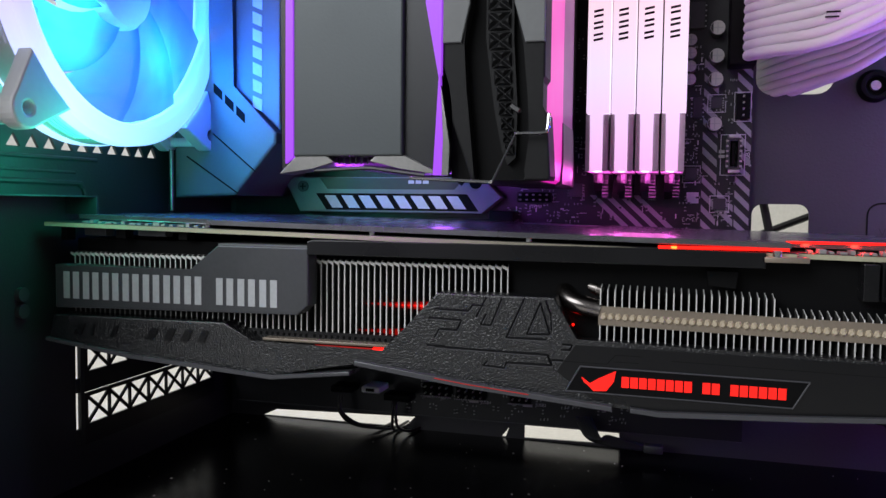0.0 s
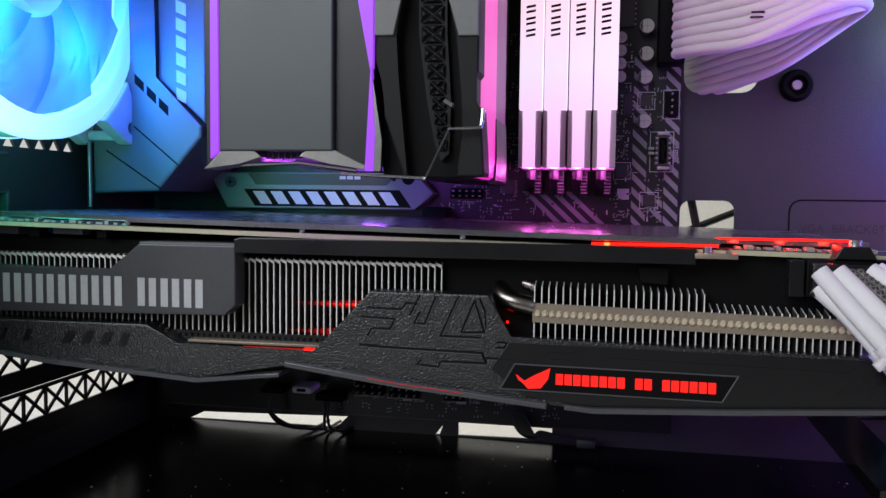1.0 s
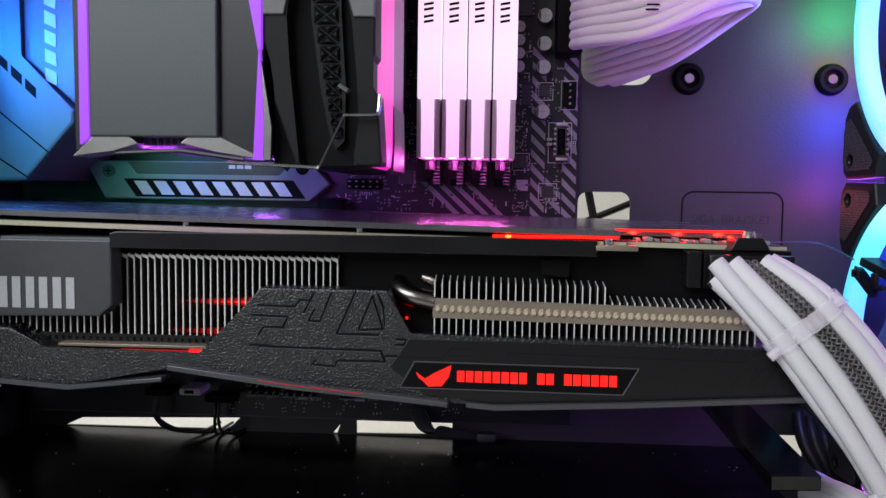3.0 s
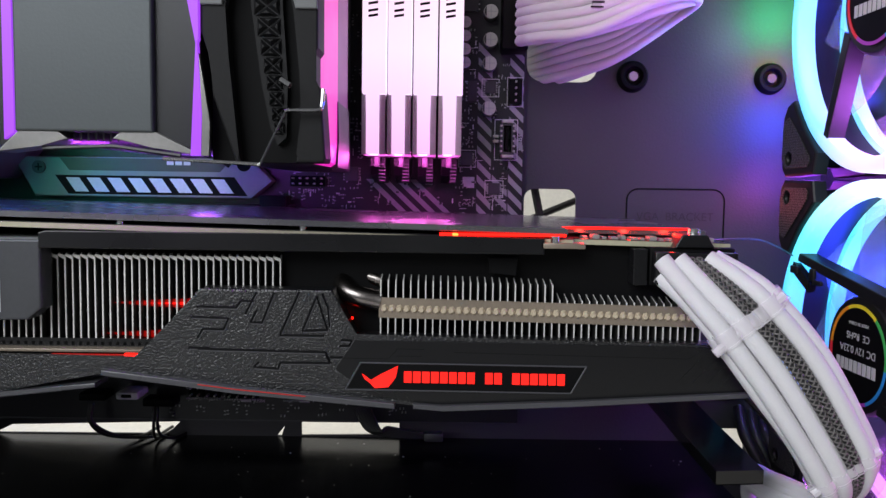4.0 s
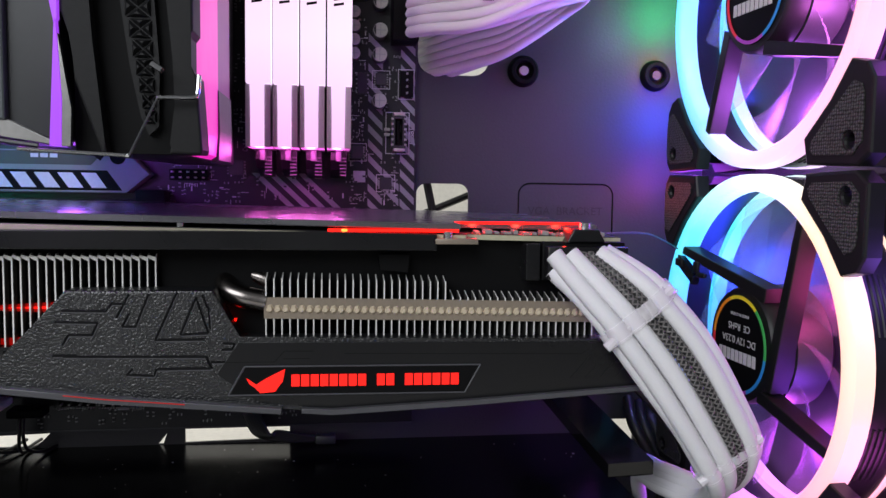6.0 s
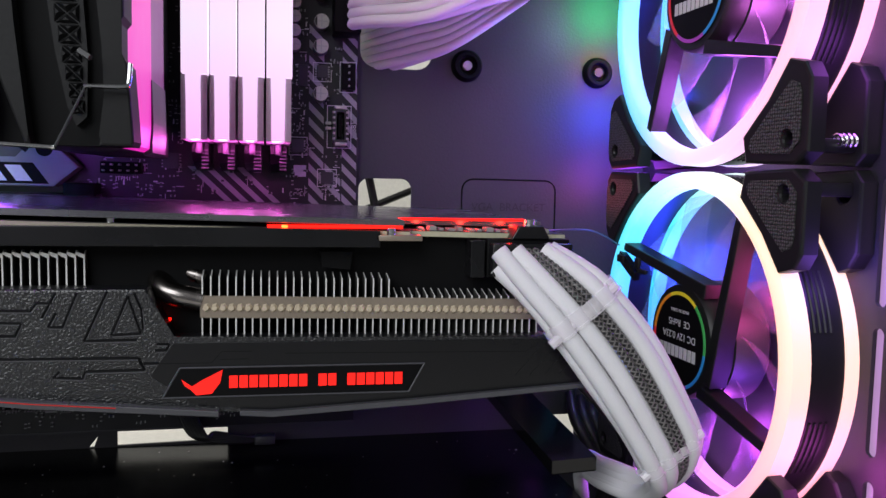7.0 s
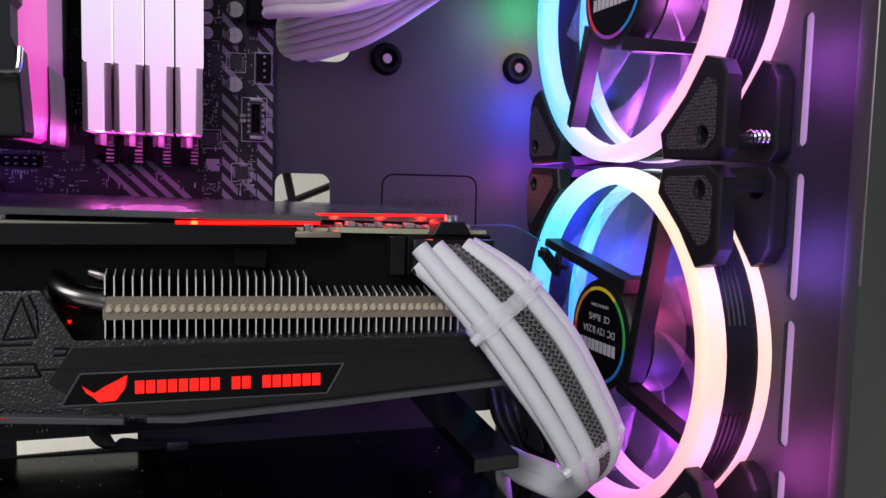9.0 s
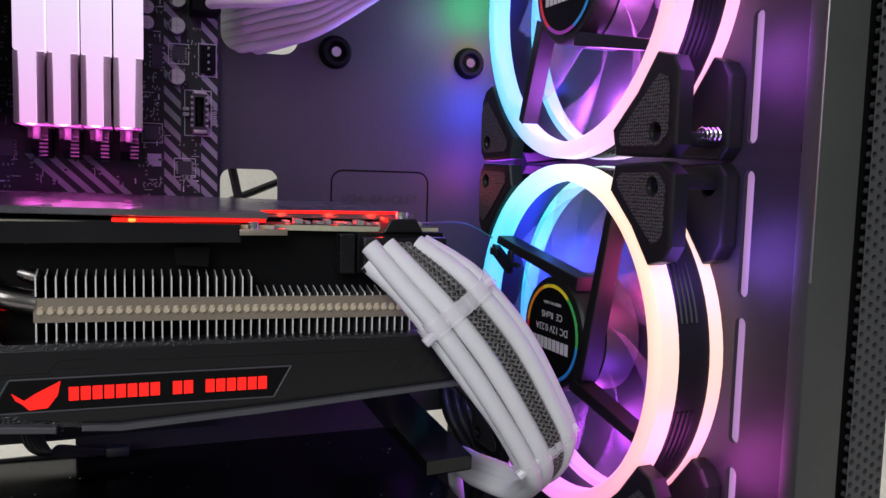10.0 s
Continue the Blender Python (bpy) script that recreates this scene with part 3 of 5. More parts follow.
    for p, q in spokes:
        d = Vector((q[0] - p[0], q[1] - p[1])).normalized() * 0.24
        n = (-d.y, d.x)
        out = [(p[0] + n[0], p[1] + n[1]), (q[0] + n[0] * 0.7, q[1] + n[1] * 0.7), (q[0] - n[0] * 0.7, q[1] - n[1] * 0.7), (p[0] - n[0], p[1] - n[1])]
        part("spoke", prism(B(), out, 0.1, 0.75, "x", r=0.04), frame_mat, f, soft=False)
    for k in range(9):
        bm = B()
        rows = []
        for i in range(7):
            r = 1.6 + i * (0.6 if pad_mat else 0.57)
            row = []
            for j in range(5):
                a = radians(k * 40 + 6 * i * 0.9 + j * (9.2 + 0.1 * i))
                row.append(bm.verts.new(((1.05 if pad_mat else 0.35) + (1.2 if pad_mat else 0.45) * j / 4 + 0.06 * math.sin(j), r * math.cos(a), r * math.sin(a))))
            rows.append(row)
        for ra, rb in zip(rows, rows[1:]):
            for j in range(4):
                bm.faces.new((ra[j], ra[j + 1], rb[j + 1], rb[j]))
        bmesh.ops.solidify(bm, geom=bm.faces[:], thickness=0.06)
        part("blade", bm, blade_mat, f)
    if pad_mat:
        lab = part("label_disc", lathe(B(), [(0.05, 0.0), (0.05, 1.72), (0.1, 1.72), (0.1, 0.0)], 0, 0, 0, 40), DARK, f, "black round paper label with a rainbow rim")
        for i, c in enumerate(((0.9, 0.05, 0.1), (0.95, 0.4, 0.03), (0.9, 0.8, 0.05), (0.1, 0.6, 0.15), (0.05, 0.4, 0.85), (0.5, 0.1, 0.6))):
            a0 = math.tau * i / 6 - 0.92
            part("rim_arc", lathe(B(), [(0.03, 1.6), (0.03, 1.72), (0.049, 1.72), (0.049, 1.6)], 0, 0, 0, 12, a0, a0 + math.tau / 6), LABELC[i], lab)
        flip = pose(0, 0, 0, 0, 0, -90) @ FACING @ pose(0, 0, 0, 0, 0, 180)
        text_mesh("print", "DC 12V 0.23A", 0.36, SILK, lab, (0.045, 0, 0.15), flip)
        text_mesh("print", "CE  RoHS", 0.34, SILK, lab, (0.045, 0, 0.62), flip)
        text_mesh("print", "MADE IN CHINA", 0.16, SILK, lab, (0.045, 0, 1.05), flip)
        for i in range(9):
            y = 1.15 - i * 0.27
            part("brand_mark", box(B(), 0.03, 0.049, y - 0.1, y + 0.1, -0.62, -0.22), SILK, lab)
    return f


LABELC = [mat("label_print", c, 0.5) for c in ((0.8, 0.03, 0.05), (0.85, 0.3, 0.02), (0.8, 0.65, 0.03), (0.06, 0.45, 0.1), (0.03, 0.3, 0.7), (0.4, 0.06, 0.5))]
FAN_TURN = 1.75
low_fan = fan("case_fan", "black case fan with a glowing rainbow ring and a round label", RING_LOW, PLASTIC, RUBBER, [((-1.7, -1.2), (-3.15, 4.75)), ((-1.2, -1.5), (-4.95, -2.3)), ((-1.4, 1.9), (4.55, 2.95))], BLADE, 5.36)
low_fan.matrix_basis = pose(0.3287, -0.0791, 0.0632, 0, 0, FAN_TURN)
up_fan = fan("case_fan", "black case fan with a glowing blue and pink ring", RING_UP, PLASTIC, RUBBER, [((1.75, -1.0), (3.0, -4.7)), ((-0.6, -1.95), (-4.85, -2.75)), ((-0.3, 2.0), (-1.8, 5.0))], BLADE, 5.36)
up_fan.matrix_basis = pose(0.3287, -0.0791, 0.1836, 0, 0, FAN_TURN)
rear_fan = fan("exhaust_fan", "white exhaust fan with a glowing blue ring on the rear wall", RING_REAR, FRAMEW, None, [], REARBLADE)
rear_fan.matrix_basis = pose(-0.0045, -0.1020, 0.1962, 0, 0, 180)
hook = B()
box(hook, -0.06, 0.09, 3.0, 3.35, 2.15, 2.6, 0.04)
box(hook, -0.06, 0.09, 2.45, 3.1, 2.02, 2.2, 0.04)
box(hook, -0.06, 0.09, 4.3, 4.85, 2.3, 2.6, 0.04)
for v in hook.verts:
    v.co += BASE[low_fan.name]
part("cable_hook", hook, PLASTIC, low_fan)
spring = thing("fan_screw", (34.6, -13.3, 13.0), "coiled steel fan screw", "screw")
part("coil", tube(B(), [(34.2 + 0.16 * k / 8, -13.72 + 0.17 * math.cos(k * 0.8), 13.1 + 0.17 * math.sin(k * 0.8)) for k in range(34)], 0.045, 6), STEELB, spring)


# ---- motherboard ----
mb = thing("motherboard", (10, 0, 1.5), "black motherboard with grey diagonal stripes and small components", "motherboard")
part("board", box(B(), -2.1, 22.32, 0.0, 0.16, 1.5, 32.0), PCB, mb, soft=False)
bm = B()


def stripe_field(bm, x0, x1, z0, z1, pitch, width, slope):
    """Diagonal printed stripes clipped to a rectangle."""
    k = -40
    while k < 60:
        zc = z0 + k * pitch
        pts = [(x0, zc), (x1, zc - slope * (x1 - x0)), (x1, zc - slope * (x1 - x0) + width), (x0, zc + width)]
        if min(p[1] for p in pts) >= z0 and max(p[1] for p in pts) <= z1:
            prism(bm, pts, -0.012, -0.004)
        k += 1


stripe_field(bm, 20.35, 20.95, 10.2, 18.0, 0.62, 0.3, 1.0)
stripe_field(bm, 21.7, 22.3, 10.2, 18.0, 0.62, 0.3, 1.0)
stripe_field(bm, 21.0, 21.65, 10.2, 12.6, 0.62, 0.3, 1.0)
for k in range(4):
    x = 15.6 + k * 0.62
    prism(bm, [(x, 12.1), (x + 0.3, 12.1), (x + 2.2, 10.3), (x + 1.9, 10.3)], -0.012, -0.004)
part("printed_stripes", bm, STRIPE, mb, "grey printed diagonal stripes", soft=False)
for x0, x1, z0, z1 in ((21.08, 22.08, 12.98, 14.72), (21.58, 22.27, 15.25, 16.5), (20.5, 21.25, 15.65, 16.42), (20.7, 21.5, 11.38, 12.12), (19.55, 20.3, 12.65, 13.4)):
    bm = B()
    for p in ((x0, x1, z0, z0 + 0.03), (x0, x1, z1 - 0.03, z1), (x0, x0 + 0.03, z0, z1), (x1 - 0.03, x1, z0, z1)):
        box(bm, p[0], p[1], -0.016, -0.012, p[2], p[3])
    part("printed_frame", bm, SILK, mb, "thin white printed frame", soft=False)
part("sticker", box(B(), 19.75, 20.25, -0.02, -0.004, 11.78, 12.25), SILK, mb, "small pale square sticker")
text_mesh("print", "JUSB1", 0.28, SILK, mb, (22.18, -0.008, 13.75), FACING @ pose(0, 0, 0, 0, 0, 90))
text_mesh("print", "JTPM1", 0.22, SILK, mb, (13.2, -0.008, 11.55), FACING)
text_mesh("print", "SYSFAN2", 0.22, SILK, mb, (22.2, -0.008, 15.9), FACING @ pose(0, 0, 0, 0, 0, 90))
# capacitors
for cx, cz in ((20.78, 16.98), (20.78, 15.12), (20.8, 17.95), (20.8, 19.1), (19.75, 17.0), (19.75, 17.55), (19.75, 18.1), (19.75, 18.65)):
    r = 0.31 if cx > 20 else 0.25
    cap = part("capacitor", cyl(B(), (cx, 0, cz), (cx, -0.6, cz), r, 18), PLATE, mb, "round capacitor with a silver top")
    bm = B()
    cyl(bm, (cx, -0.6, cz), (cx, -0.66, cz), r * 0.95, 18)
    top = part("can_top", bm, CANTOP, cap)
    part("can_groove", box(B(), cx - r * 0.75, cx + r * 0.75, -0.668, -0.662, cz - 0.02, cz + 0.02), SOLDER, cap)
    part("can_groove", box(B(), cx - 0.02, cx + 0.02, -0.668, -0.662, cz - r * 0.75, cz + r * 0.75), SOLDER, cap)
    part("can_mark", prism(B(), [(cx + r * 0.9 * math.cos(radians(a)), cz + r * 0.9 * math.sin(radians(a))) for a in range(130, 231, 20)], -0.67, -0.662), CHIP, cap, soft=False)
# chips
for x0, x1, z0, z1, h in ((20.65, 21.1, 15.8, 16.3, 0.12), (20.85, 21.35, 11.5, 12.0, 0.1), (19.65, 20.15, 12.75, 13.3, 0.25), (19.9, 20.3, 15.4, 16.3, 0.1), (14.7, 15.3, 12.0, 12.6, 0.2), (19.5, 20.3, 19.2, 20.3, 0.2)):
    c = part("chip", box(B(), x0, x1, -h, 0, z0, z1, 0.02), CHIP if h < 0.19 else PLATE, mb, soft=False)
    bm = B()
    n = 5
    for k in range(n):
        z = z0 + (k + 0.5) * (z1 - z0) / n
        box(bm, x0 - 0.07, x0, -0.05, -0.004, z - 0.025, z + 0.025)
        box(bm, x1, x1 + 0.07, -0.05, -0.004, z - 0.025, z + 0.025)
    tagged(part("pin_scatter", bm, SOLDER, c, soft=False), kind="stuff")
# upright USB header and fan headers
hd = part("usb_header", plate_with_holes(B(), [(21.3, 13.2), (21.86, 13.2), (21.86, 14.5), (21.3, 14.5)], [[(21.42, 13.3), (21.74, 13.3), (21.74, 14.4), (21.42, 14.4)]], -0.75, -0.01), CHIP, mb, "black upright header with steel ends", soft=False)
part("header_tongue", box(B(), 21.5, 21.62, -0.68, -0.01, 13.4, 14.3), DARK, hd)
for z in (13.06, 14.51):
    part("header_end", box(B(), 21.36, 21.82, -0.78, -0.02, z, z + 0.13, 0.02), CANTOP, hd, "bright steel end")
bm = B()
for k in range(6):
    box(bm, 21.26, 21.36, -0.78, -0.7, 13.3 + k * 0.21, 13.38 + k * 0.21)
    box(bm, 21.8, 21.9, -0.78, -0.7, 13.3 + k * 0.21, 13.38 + k * 0.21)
box(bm, 21.02, 21.24, -0.3, -0.01, 13.72, 13.84)
box(bm, 21.02, 21.24, -0.3, -0.01, 13.92, 14.04)
tagged(part("pin_scatter", bm, CANTOP, hd), kind="stuff")
for x0, z0, w, h in ((21.65, 15.35, 0.55, 1.05), (12.4, 11.75, 1.5, 0.45), (8.0, 2.55, 0.64, 0.6), (8.72, 2.55, 0.64, 0.6), (9.63, 2.52, 1.4, 0.55), (12.2, 2.5, 0.95, 0.42), (3.56, 2.55, 1.1, 0.3)):
    hb = part("pin_header", box(B(), x0, x0 + w, -0.3, 0, z0, z0 + h, 0.02), DARK, mb, soft=False)
    bm = B()
    nx, nz = max(1, int(w / 0.28)), max(1, int(h / 0.22))
    for i in range(nx):
        for j in range(nz):
            cx, cz = x0 + (i + 0.5) * w / nx, z0 + (j + 0.5) * h / nz
            box(bm, cx - 0.03, cx + 0.03, -0.62, -0.3, cz - 0.03, cz + 0.03)
    tagged(part("pin_scatter", bm, CANTOP, hb, soft=False), kind="stuff")
for words, x, z in (("JUSB4", 11.0, 2.34), ("JUSB3", 13.6, 2.42), ("JFP2", 15.2, 2.46), ("JDP1", 9.0, 2.4), ("JCOM1", 8.2, 2.42)):
    text_mesh("print", words, 0.2, SILK, mb, (x, -0.008, z), FACING)
for x0, x1, z0, z1 in ((7.92, 9.44, 2.5, 3.25), (9.55, 11.1, 2.47, 3.15), (12.12, 13.22, 2.45, 3.0)):
    bm = B()
    for k in range(14):
        f = k / 14
        box(bm, x0 + (x1 - x0) * f, x0 + (x1 - x0) * (f + 0.04), -0.4, -0.3, z0, z0 + 0.035)
        box(bm, x0 + (x1 - x0) * f, x0 + (x1 - x0) * (f + 0.04), -0.4, -0.3, z1 - 0.035, z1)
    tagged(part("silkscreen_marks", bm, SILK, mb, "dotted white outline", soft=False), kind="stuff")
for x in (10.2, 12.75):
    part("sticker", box(B(), x, x + 0.45, -0.02, -0.004, 2.3, 2.42), SILK, mb, "small pale printed block")
part("board_edge", box(B(), -2.1, 22.32, -0.02, 0.16, 1.44, 1.5), PLATE, mb, "pale cut edge of the board")
# tiny parts, too many to count
rng = random.Random(7)
bm, bs = B(), B()
zones = ((19.6, 20.35, 10.6, 18.5, 46), (20.9, 21.6, 10.5, 13.0, 16), (13.6, 15.4, 10.3, 14.5, 46), (15.6, 19.6, 11.0, 12.0, 14), (11.9, 14.0, 11.0, 12.6, 16), (6.8, 17.5, 1.7, 3.2, 70), (20.95, 21.6, 14.7, 17.4, 14), (14.0, 15.5, 14.5, 19, 30))
for xa, xb, za, zb, n in zones:
    for _ in range(n):
        x, z = rng.uniform(xa, xb), rng.uniform(za, zb)
        w, h = (0.06, 0.1) if rng.random() < 0.5 else (0.1, 0.06)
        box(bm, x - w * 0.6, x + w * 0.6, -0.07, -0.004, z - h * 0.6, z + h * 0.6)
        if w < h:
            box(bs, x - w * 0.7, x + w * 0.7, -0.078, -0.003, z + h * 0.6, z + h * 0.95)
            box(bs, x - w * 0.7, x + w * 0.7, -0.078, -0.003, z - h * 0.95, z - h * 0.6)
        else:
            box(bs, x + w * 0.6, x + w * 0.95, -0.078, -0.003, z - h * 0.7, z + h * 0.7)
            box(bs, x - w * 0.95, x - w * 0.6, -0.078, -0.003, z - h * 0.7, z + h * 0.7)
tagged(part("component_scatter", bm, CHIP, mb, "tiny surface components", soft=False), kind="stuff")
tagged(part("solder_scatter", bs, SOLDER, mb, "tiny solder joints", soft=False), kind="stuff")
bm = B()
for xa, xb, za, zb, n in zones[:5]:
    for _ in range(n // 2):
        x, z = rng.uniform(xa, xb), rng.uniform(za, zb)
        w, h = rng.choice(((0.3, 0.02), (0.02, 0.3), (0.16, 0.05), (0.05, 0.2)))
        box(bm, x, x + w, -0.008, -0.003, z, z + h)
tagged(part("silkscreen_marks", bm, SILK, mb, "small white printed marks", soft=False), kind="stuff")

# slot for the graphics card
part("card_slot", box(B(), 1.0, 12.6, -1.0, 0, 10.2, 10.95, 0.05), PLASTIC, mb)

part("slot_latch", box(B(), 11.3, 12.4, -1.3, -0.2, 10.5, 11.35, 0.06), DARK, mb)

# M.2 cover plate
m2 = thing("drive_cover", (6.5, 0, 12.0), "grey metal drive cover with slanted light panes and screws", "drive cover")
part("plate", prism(B(), [(1.0, 12.85), (1.9, 11.2), (10.9, 11.2), (11.8, 11.95), (10.9, 12.85)], -0.95, -0.15, r=0.05), IOGREY, m2, soft=False)
for k in range(8):
    x = 3.2 + k * 0.86
    part("pane", prism(B(), [(x, 11.98), (x + 0.55, 11.98), (x + 0.95, 11.4), (x + 0.4, 11.4)], -0.962, -0.945), IOLIGHT, m2, "pale slanted printed pane", soft=False)
part("dark_band", prism(B(), [(2.75, 12.08), (10.2, 12.08), (10.75, 11.3), (3.3, 11.3)], -0.957, -0.948), DARK, m2, soft=False)
part("upper_band", prism(B(), [(2.95, 12.8), (3.35, 12.28), (9.6, 12.28), (10.1, 12.8)], -0.958, -0.948), BANDG, m2, "dark brushed upper band", soft=False)
part("notch", prism(B(), [(9.5, 12.82), (9.95, 12.45), (10.25, 12.82)], -0.962, -0.95), DARK, m2, soft=False)
s = part("screw", cyl(B(), (2.1, -0.95, 12.4), (2.1, -1.03, 12.4), 0.27, 20), PLATE, m2, "dark cross-head screw")
bm = B()
box(bm, 1.95, 2.25, -1.036, -1.028, 12.37, 12.43)
box(bm, 2.07, 2.13, -1.036, -1.028, 12.25, 12.55)
part("cross", bm, DARK, s)
# flush black disc; the recess's shade is only colour
part("recess", cyl(B(), (10.6, -0.94, 12.62), (10.6, -0.962, 12.62), 0.3, 20), DARK, m2, "black disc painting the shaded screw recess")
for k in range(3):
    part("brand_mark", box(B(), 7.4 + k * 0.35, 7.68 + k * 0.35, -0.965, -0.95, 12.55, 12.7), SILK, m2)

# rear port cover
io = thing("port_cover", (0, 0, 16), "dark grey angular port cover of the motherboard", "cover")
part("shell", prism(B(), [(-2.25, 11.78), (0.75, 11.92), (2.75, 14.15), (2.75, 14.6), (0.6, 16.6), (0.6, 32), (-2.25, 32)], -5.0, -0.02, r=0.12), IOGREY, io, soft=False)
part("heat_block", prism(B(), [(0.65, 16.6), (2.8, 14.7), (2.8, 32), (0.65, 32)], -4.7, -0.02, r=0.08), IOGREY, io, soft=False)
for k in range(9):
    z = 15.75 + k * 0.72
    part("pane", prism(B(), [(1.5, z), (1.95, z - 0.2), (1.95, z + 0.3), (1.5, z + 0.5)], -4.74, -4.69), IOLIGHT, io, "pale printed pane", soft=False)
bm = B()
tube(bm, [(-1.6, -5.01, 13.6), (0.9, -5.01, 12.0)], 0.03, 5)
tube(bm, [(-0.3, -5.01, 14.6), (1.75, -5.01, 12.95)], 0.03, 5)
part("groove", bm, DARK, io)
for k in range(3):
    x, z = -0.25 + k * 0.55, 16.4 - k * 0.5
    part("brand_mark", prism(B(), [(x, z), (x + 0.42, z - 0.38), (x + 0.42, z + 0.02), (x, z + 0.4)], -5.02, -4.99), DARK, io, soft=False)
post = thing("standoff_post", (-1.9, -7, 10.8), "slim steel post beside the port cover", "post")
part("rod", cyl(B(), (-2.2, -5.3, 11.2), (-2.2, -5.3, 13.9), 0.1, 10), CHROME, post)


# ---- memory ----
def memory_stick(x):
    s = thing("memory_module", (x, 0, 12.9), "memory module with a glowing pinkish-white light bar and silver sides", "memory module", "memory modules")
    part("light_bar", prism(B(), [(x - 0.27, 12.98), (x + 0.18, 12.98), (x + 0.18, 15.2), (x + 0.44, 15.22), (x + 0.44, 26.2), (x - 0.44, 26.2), (x - 0.44, 15.22), (x - 0.27, 15.2)], -4.62, -3.9, r=0.03), RAMLIGHT, s, "glowing milky light bar", soft=False)
    part("body", box(B(), x - 0.3, x + 0.2, -3.9, -0.8, 12.98, 26.2, 0.03), HEATSPR, s)
    part("side_plate", prism(B(), [(-4.56, 12.98), (-4.56, 15.16), (-3.88, 15.2), (-3.88, 26.2), (-0.9, 26.2), (-0.9, 12.98)], x + 0.2, x + 0.41, "x"), HEATSPR, s, soft=False)
    part("side_plate", prism(B(), [(-4.56, 12.98), (-4.56, 15.16), (-3.88, 15.2), (-3.88, 26.2), (-0.9, 26.2), (-0.9, 12.98)], x - 0.45, x - 0.29, "x"), HEATSPR, s, soft=False)
    for k in range(3):
        z = 17.95 + k * 0.45
        for d in (0.0, 0.19):
            part("brand_mark", prism(B(), [(x - 0.22, z + d), (x + 0.14, z + d + 0.06), (x + 0.14, z + d + 0.15), (x - 0.22, z + d + 0.09)], -4.632, -4.615), DARK, s, soft=False)
    return s


def memory_slot(x):
    s = thing("memory_slot", (x, 0, 12), "black memory socket with an end latch", "memory slot", "memory slots")
    part("channel", box(B(), x - 0.33, x + 0.33, -0.85, 0, 12.2, 26.8, 0.03), PLASTIC, s)
    lt = part("latch", prism(B(), [(-0.1, 11.95), (-1.9, 12.25), (-2.3, 12.6), (-2.3, 12.95), (-0.1, 12.95)], x - 0.3, x + 0.3, "x"), PLASTIC, s, soft=False)
    for k in range(6):
        z = 12.0 + k * 0.13
        part("latch_rib", box(B(), x + 0.04, x + 0.3, -2.36, -2.25, z, z + 0.06), RIBP, lt)
    part("latch_tab", box(B(), x - 0.12, x + 0.1, -2.75, -2.3, 12.55, 12.97, 0.03), RIBP, lt)
    return s


for k in range(4):
    memory_stick(16.28 + 0.947 * k)
    memory_slot(16.28 + 0.947 * k)


# ---- graphics card ----
gpu = thing("graphics_card", (12, -7, 5.7), "large black graphics card with silver fins and red lit badge", "graphics card")


def sagged(bm):
    """The card hangs a little towards its free end."""
    for v in bm.verts:
        v.co.z += 0.12 + 0.019 * (14 - v.co.x)
    return bm


part("backplate", sagged(prism(B(), [(-1.3, -1.3), (26.5, -1.3), (26.5, -11.3), (22.25, -11.3), (22.25, -12.75), (4.2, -12.75), (4.0, -12.2), (-1.3, -12.2)], 10.55, 10.72, "z", r=0.03)), BACKPL, gpu, "black metal backplate", soft=False)
board = part("circuit_board", sagged(prism(B(), [(-2.3, -1.0), (26.9, -1.0), (26.9, -12.2), (22.5, -12.3), (22.4, -12.75), (-2.3, -12.75)], 10.28, 10.42, "z")), PCBEDGE, gpu, "pale bare edge of the circuit board", soft=False)
part("board_mask", sagged(prism(B(), [(-2.27, -1.0), (26.88, -1.0), (26.88, -12.18), (22.5, -12.28), (22.4, -12.73), (-2.27, -12.73)], 10.425, 10.44, "z")), PCB, gpu, soft=False)
part("stiffener", prism(B(), [(7.95, 9.98), (7.95, 10.4), (8.15, 10.46), (18.5, 10.46), (21.6, 10.42), (21.6, 9.98)], -12.95, -11.4, r=0.04), SMOOTHP, gpu, "black stiffening rail", soft=False)
# black filler; the shade between the fins is in its colour
part("inner_shade_block", box(B(), -1.6, 26.2, -11.9, -1.6, 7.0, 10.25), DARK, gpu)
part("light_strip", box(B(), 18.75, 22.2, -12.8, -12.6, 10.46, 10.53), RED, gpu, "glowing red light strip")
part("light_strip", box(B(), 22.3, 26.0, -11.36, -11.2, 10.62, 10.68), RED, gpu, "glowing red light strip")
part("hot_diode", box(B(), 19.1, 19.26, -12.84, -12.7, 10.46, 10.53, 0.02), ORANGE, gpu, "bright orange diode")
for x in (15.0, 10.0, 4.1):
    part("spacer", sagged(cyl(B(), (x, -12.5, 10.42), (x, -12.5, 10.55), 0.12, 12)), STEELB, gpu)
part("spacer", cyl(B(), (25.95, -11.9, 10.42), (25.95, -11.9, 10.7), 0.18, 14), STEELB, gpu, "bright steel spacer")
part("tab", box(B(), 21.5, 22.7, -12.95, -12.3, 10.15, 10.3, 0.02), BAND, gpu)
part("tab", cyl(B(), (21.9, -12.8, 10.3), (21.9, -12.8, 10.48), 0.13, 12), STEELB, gpu)
bm = B()
for k in range(16):
    x = -0.9 + k * 0.32
    box(bm, x, x + 0.14 + 0.1 * (k % 3 == 0), -12.5, -12.2, 10.44, 10.5 + 0.05 * (k % 4 == 1))
for k in range(14):
    x = 22.8 + k * 0.27
    box(bm, x, x + 0.12 + 0.07 * (k % 2), -12.0, -11.5, 10.44, 10.5 + 0.05 * (k % 3 == 1))
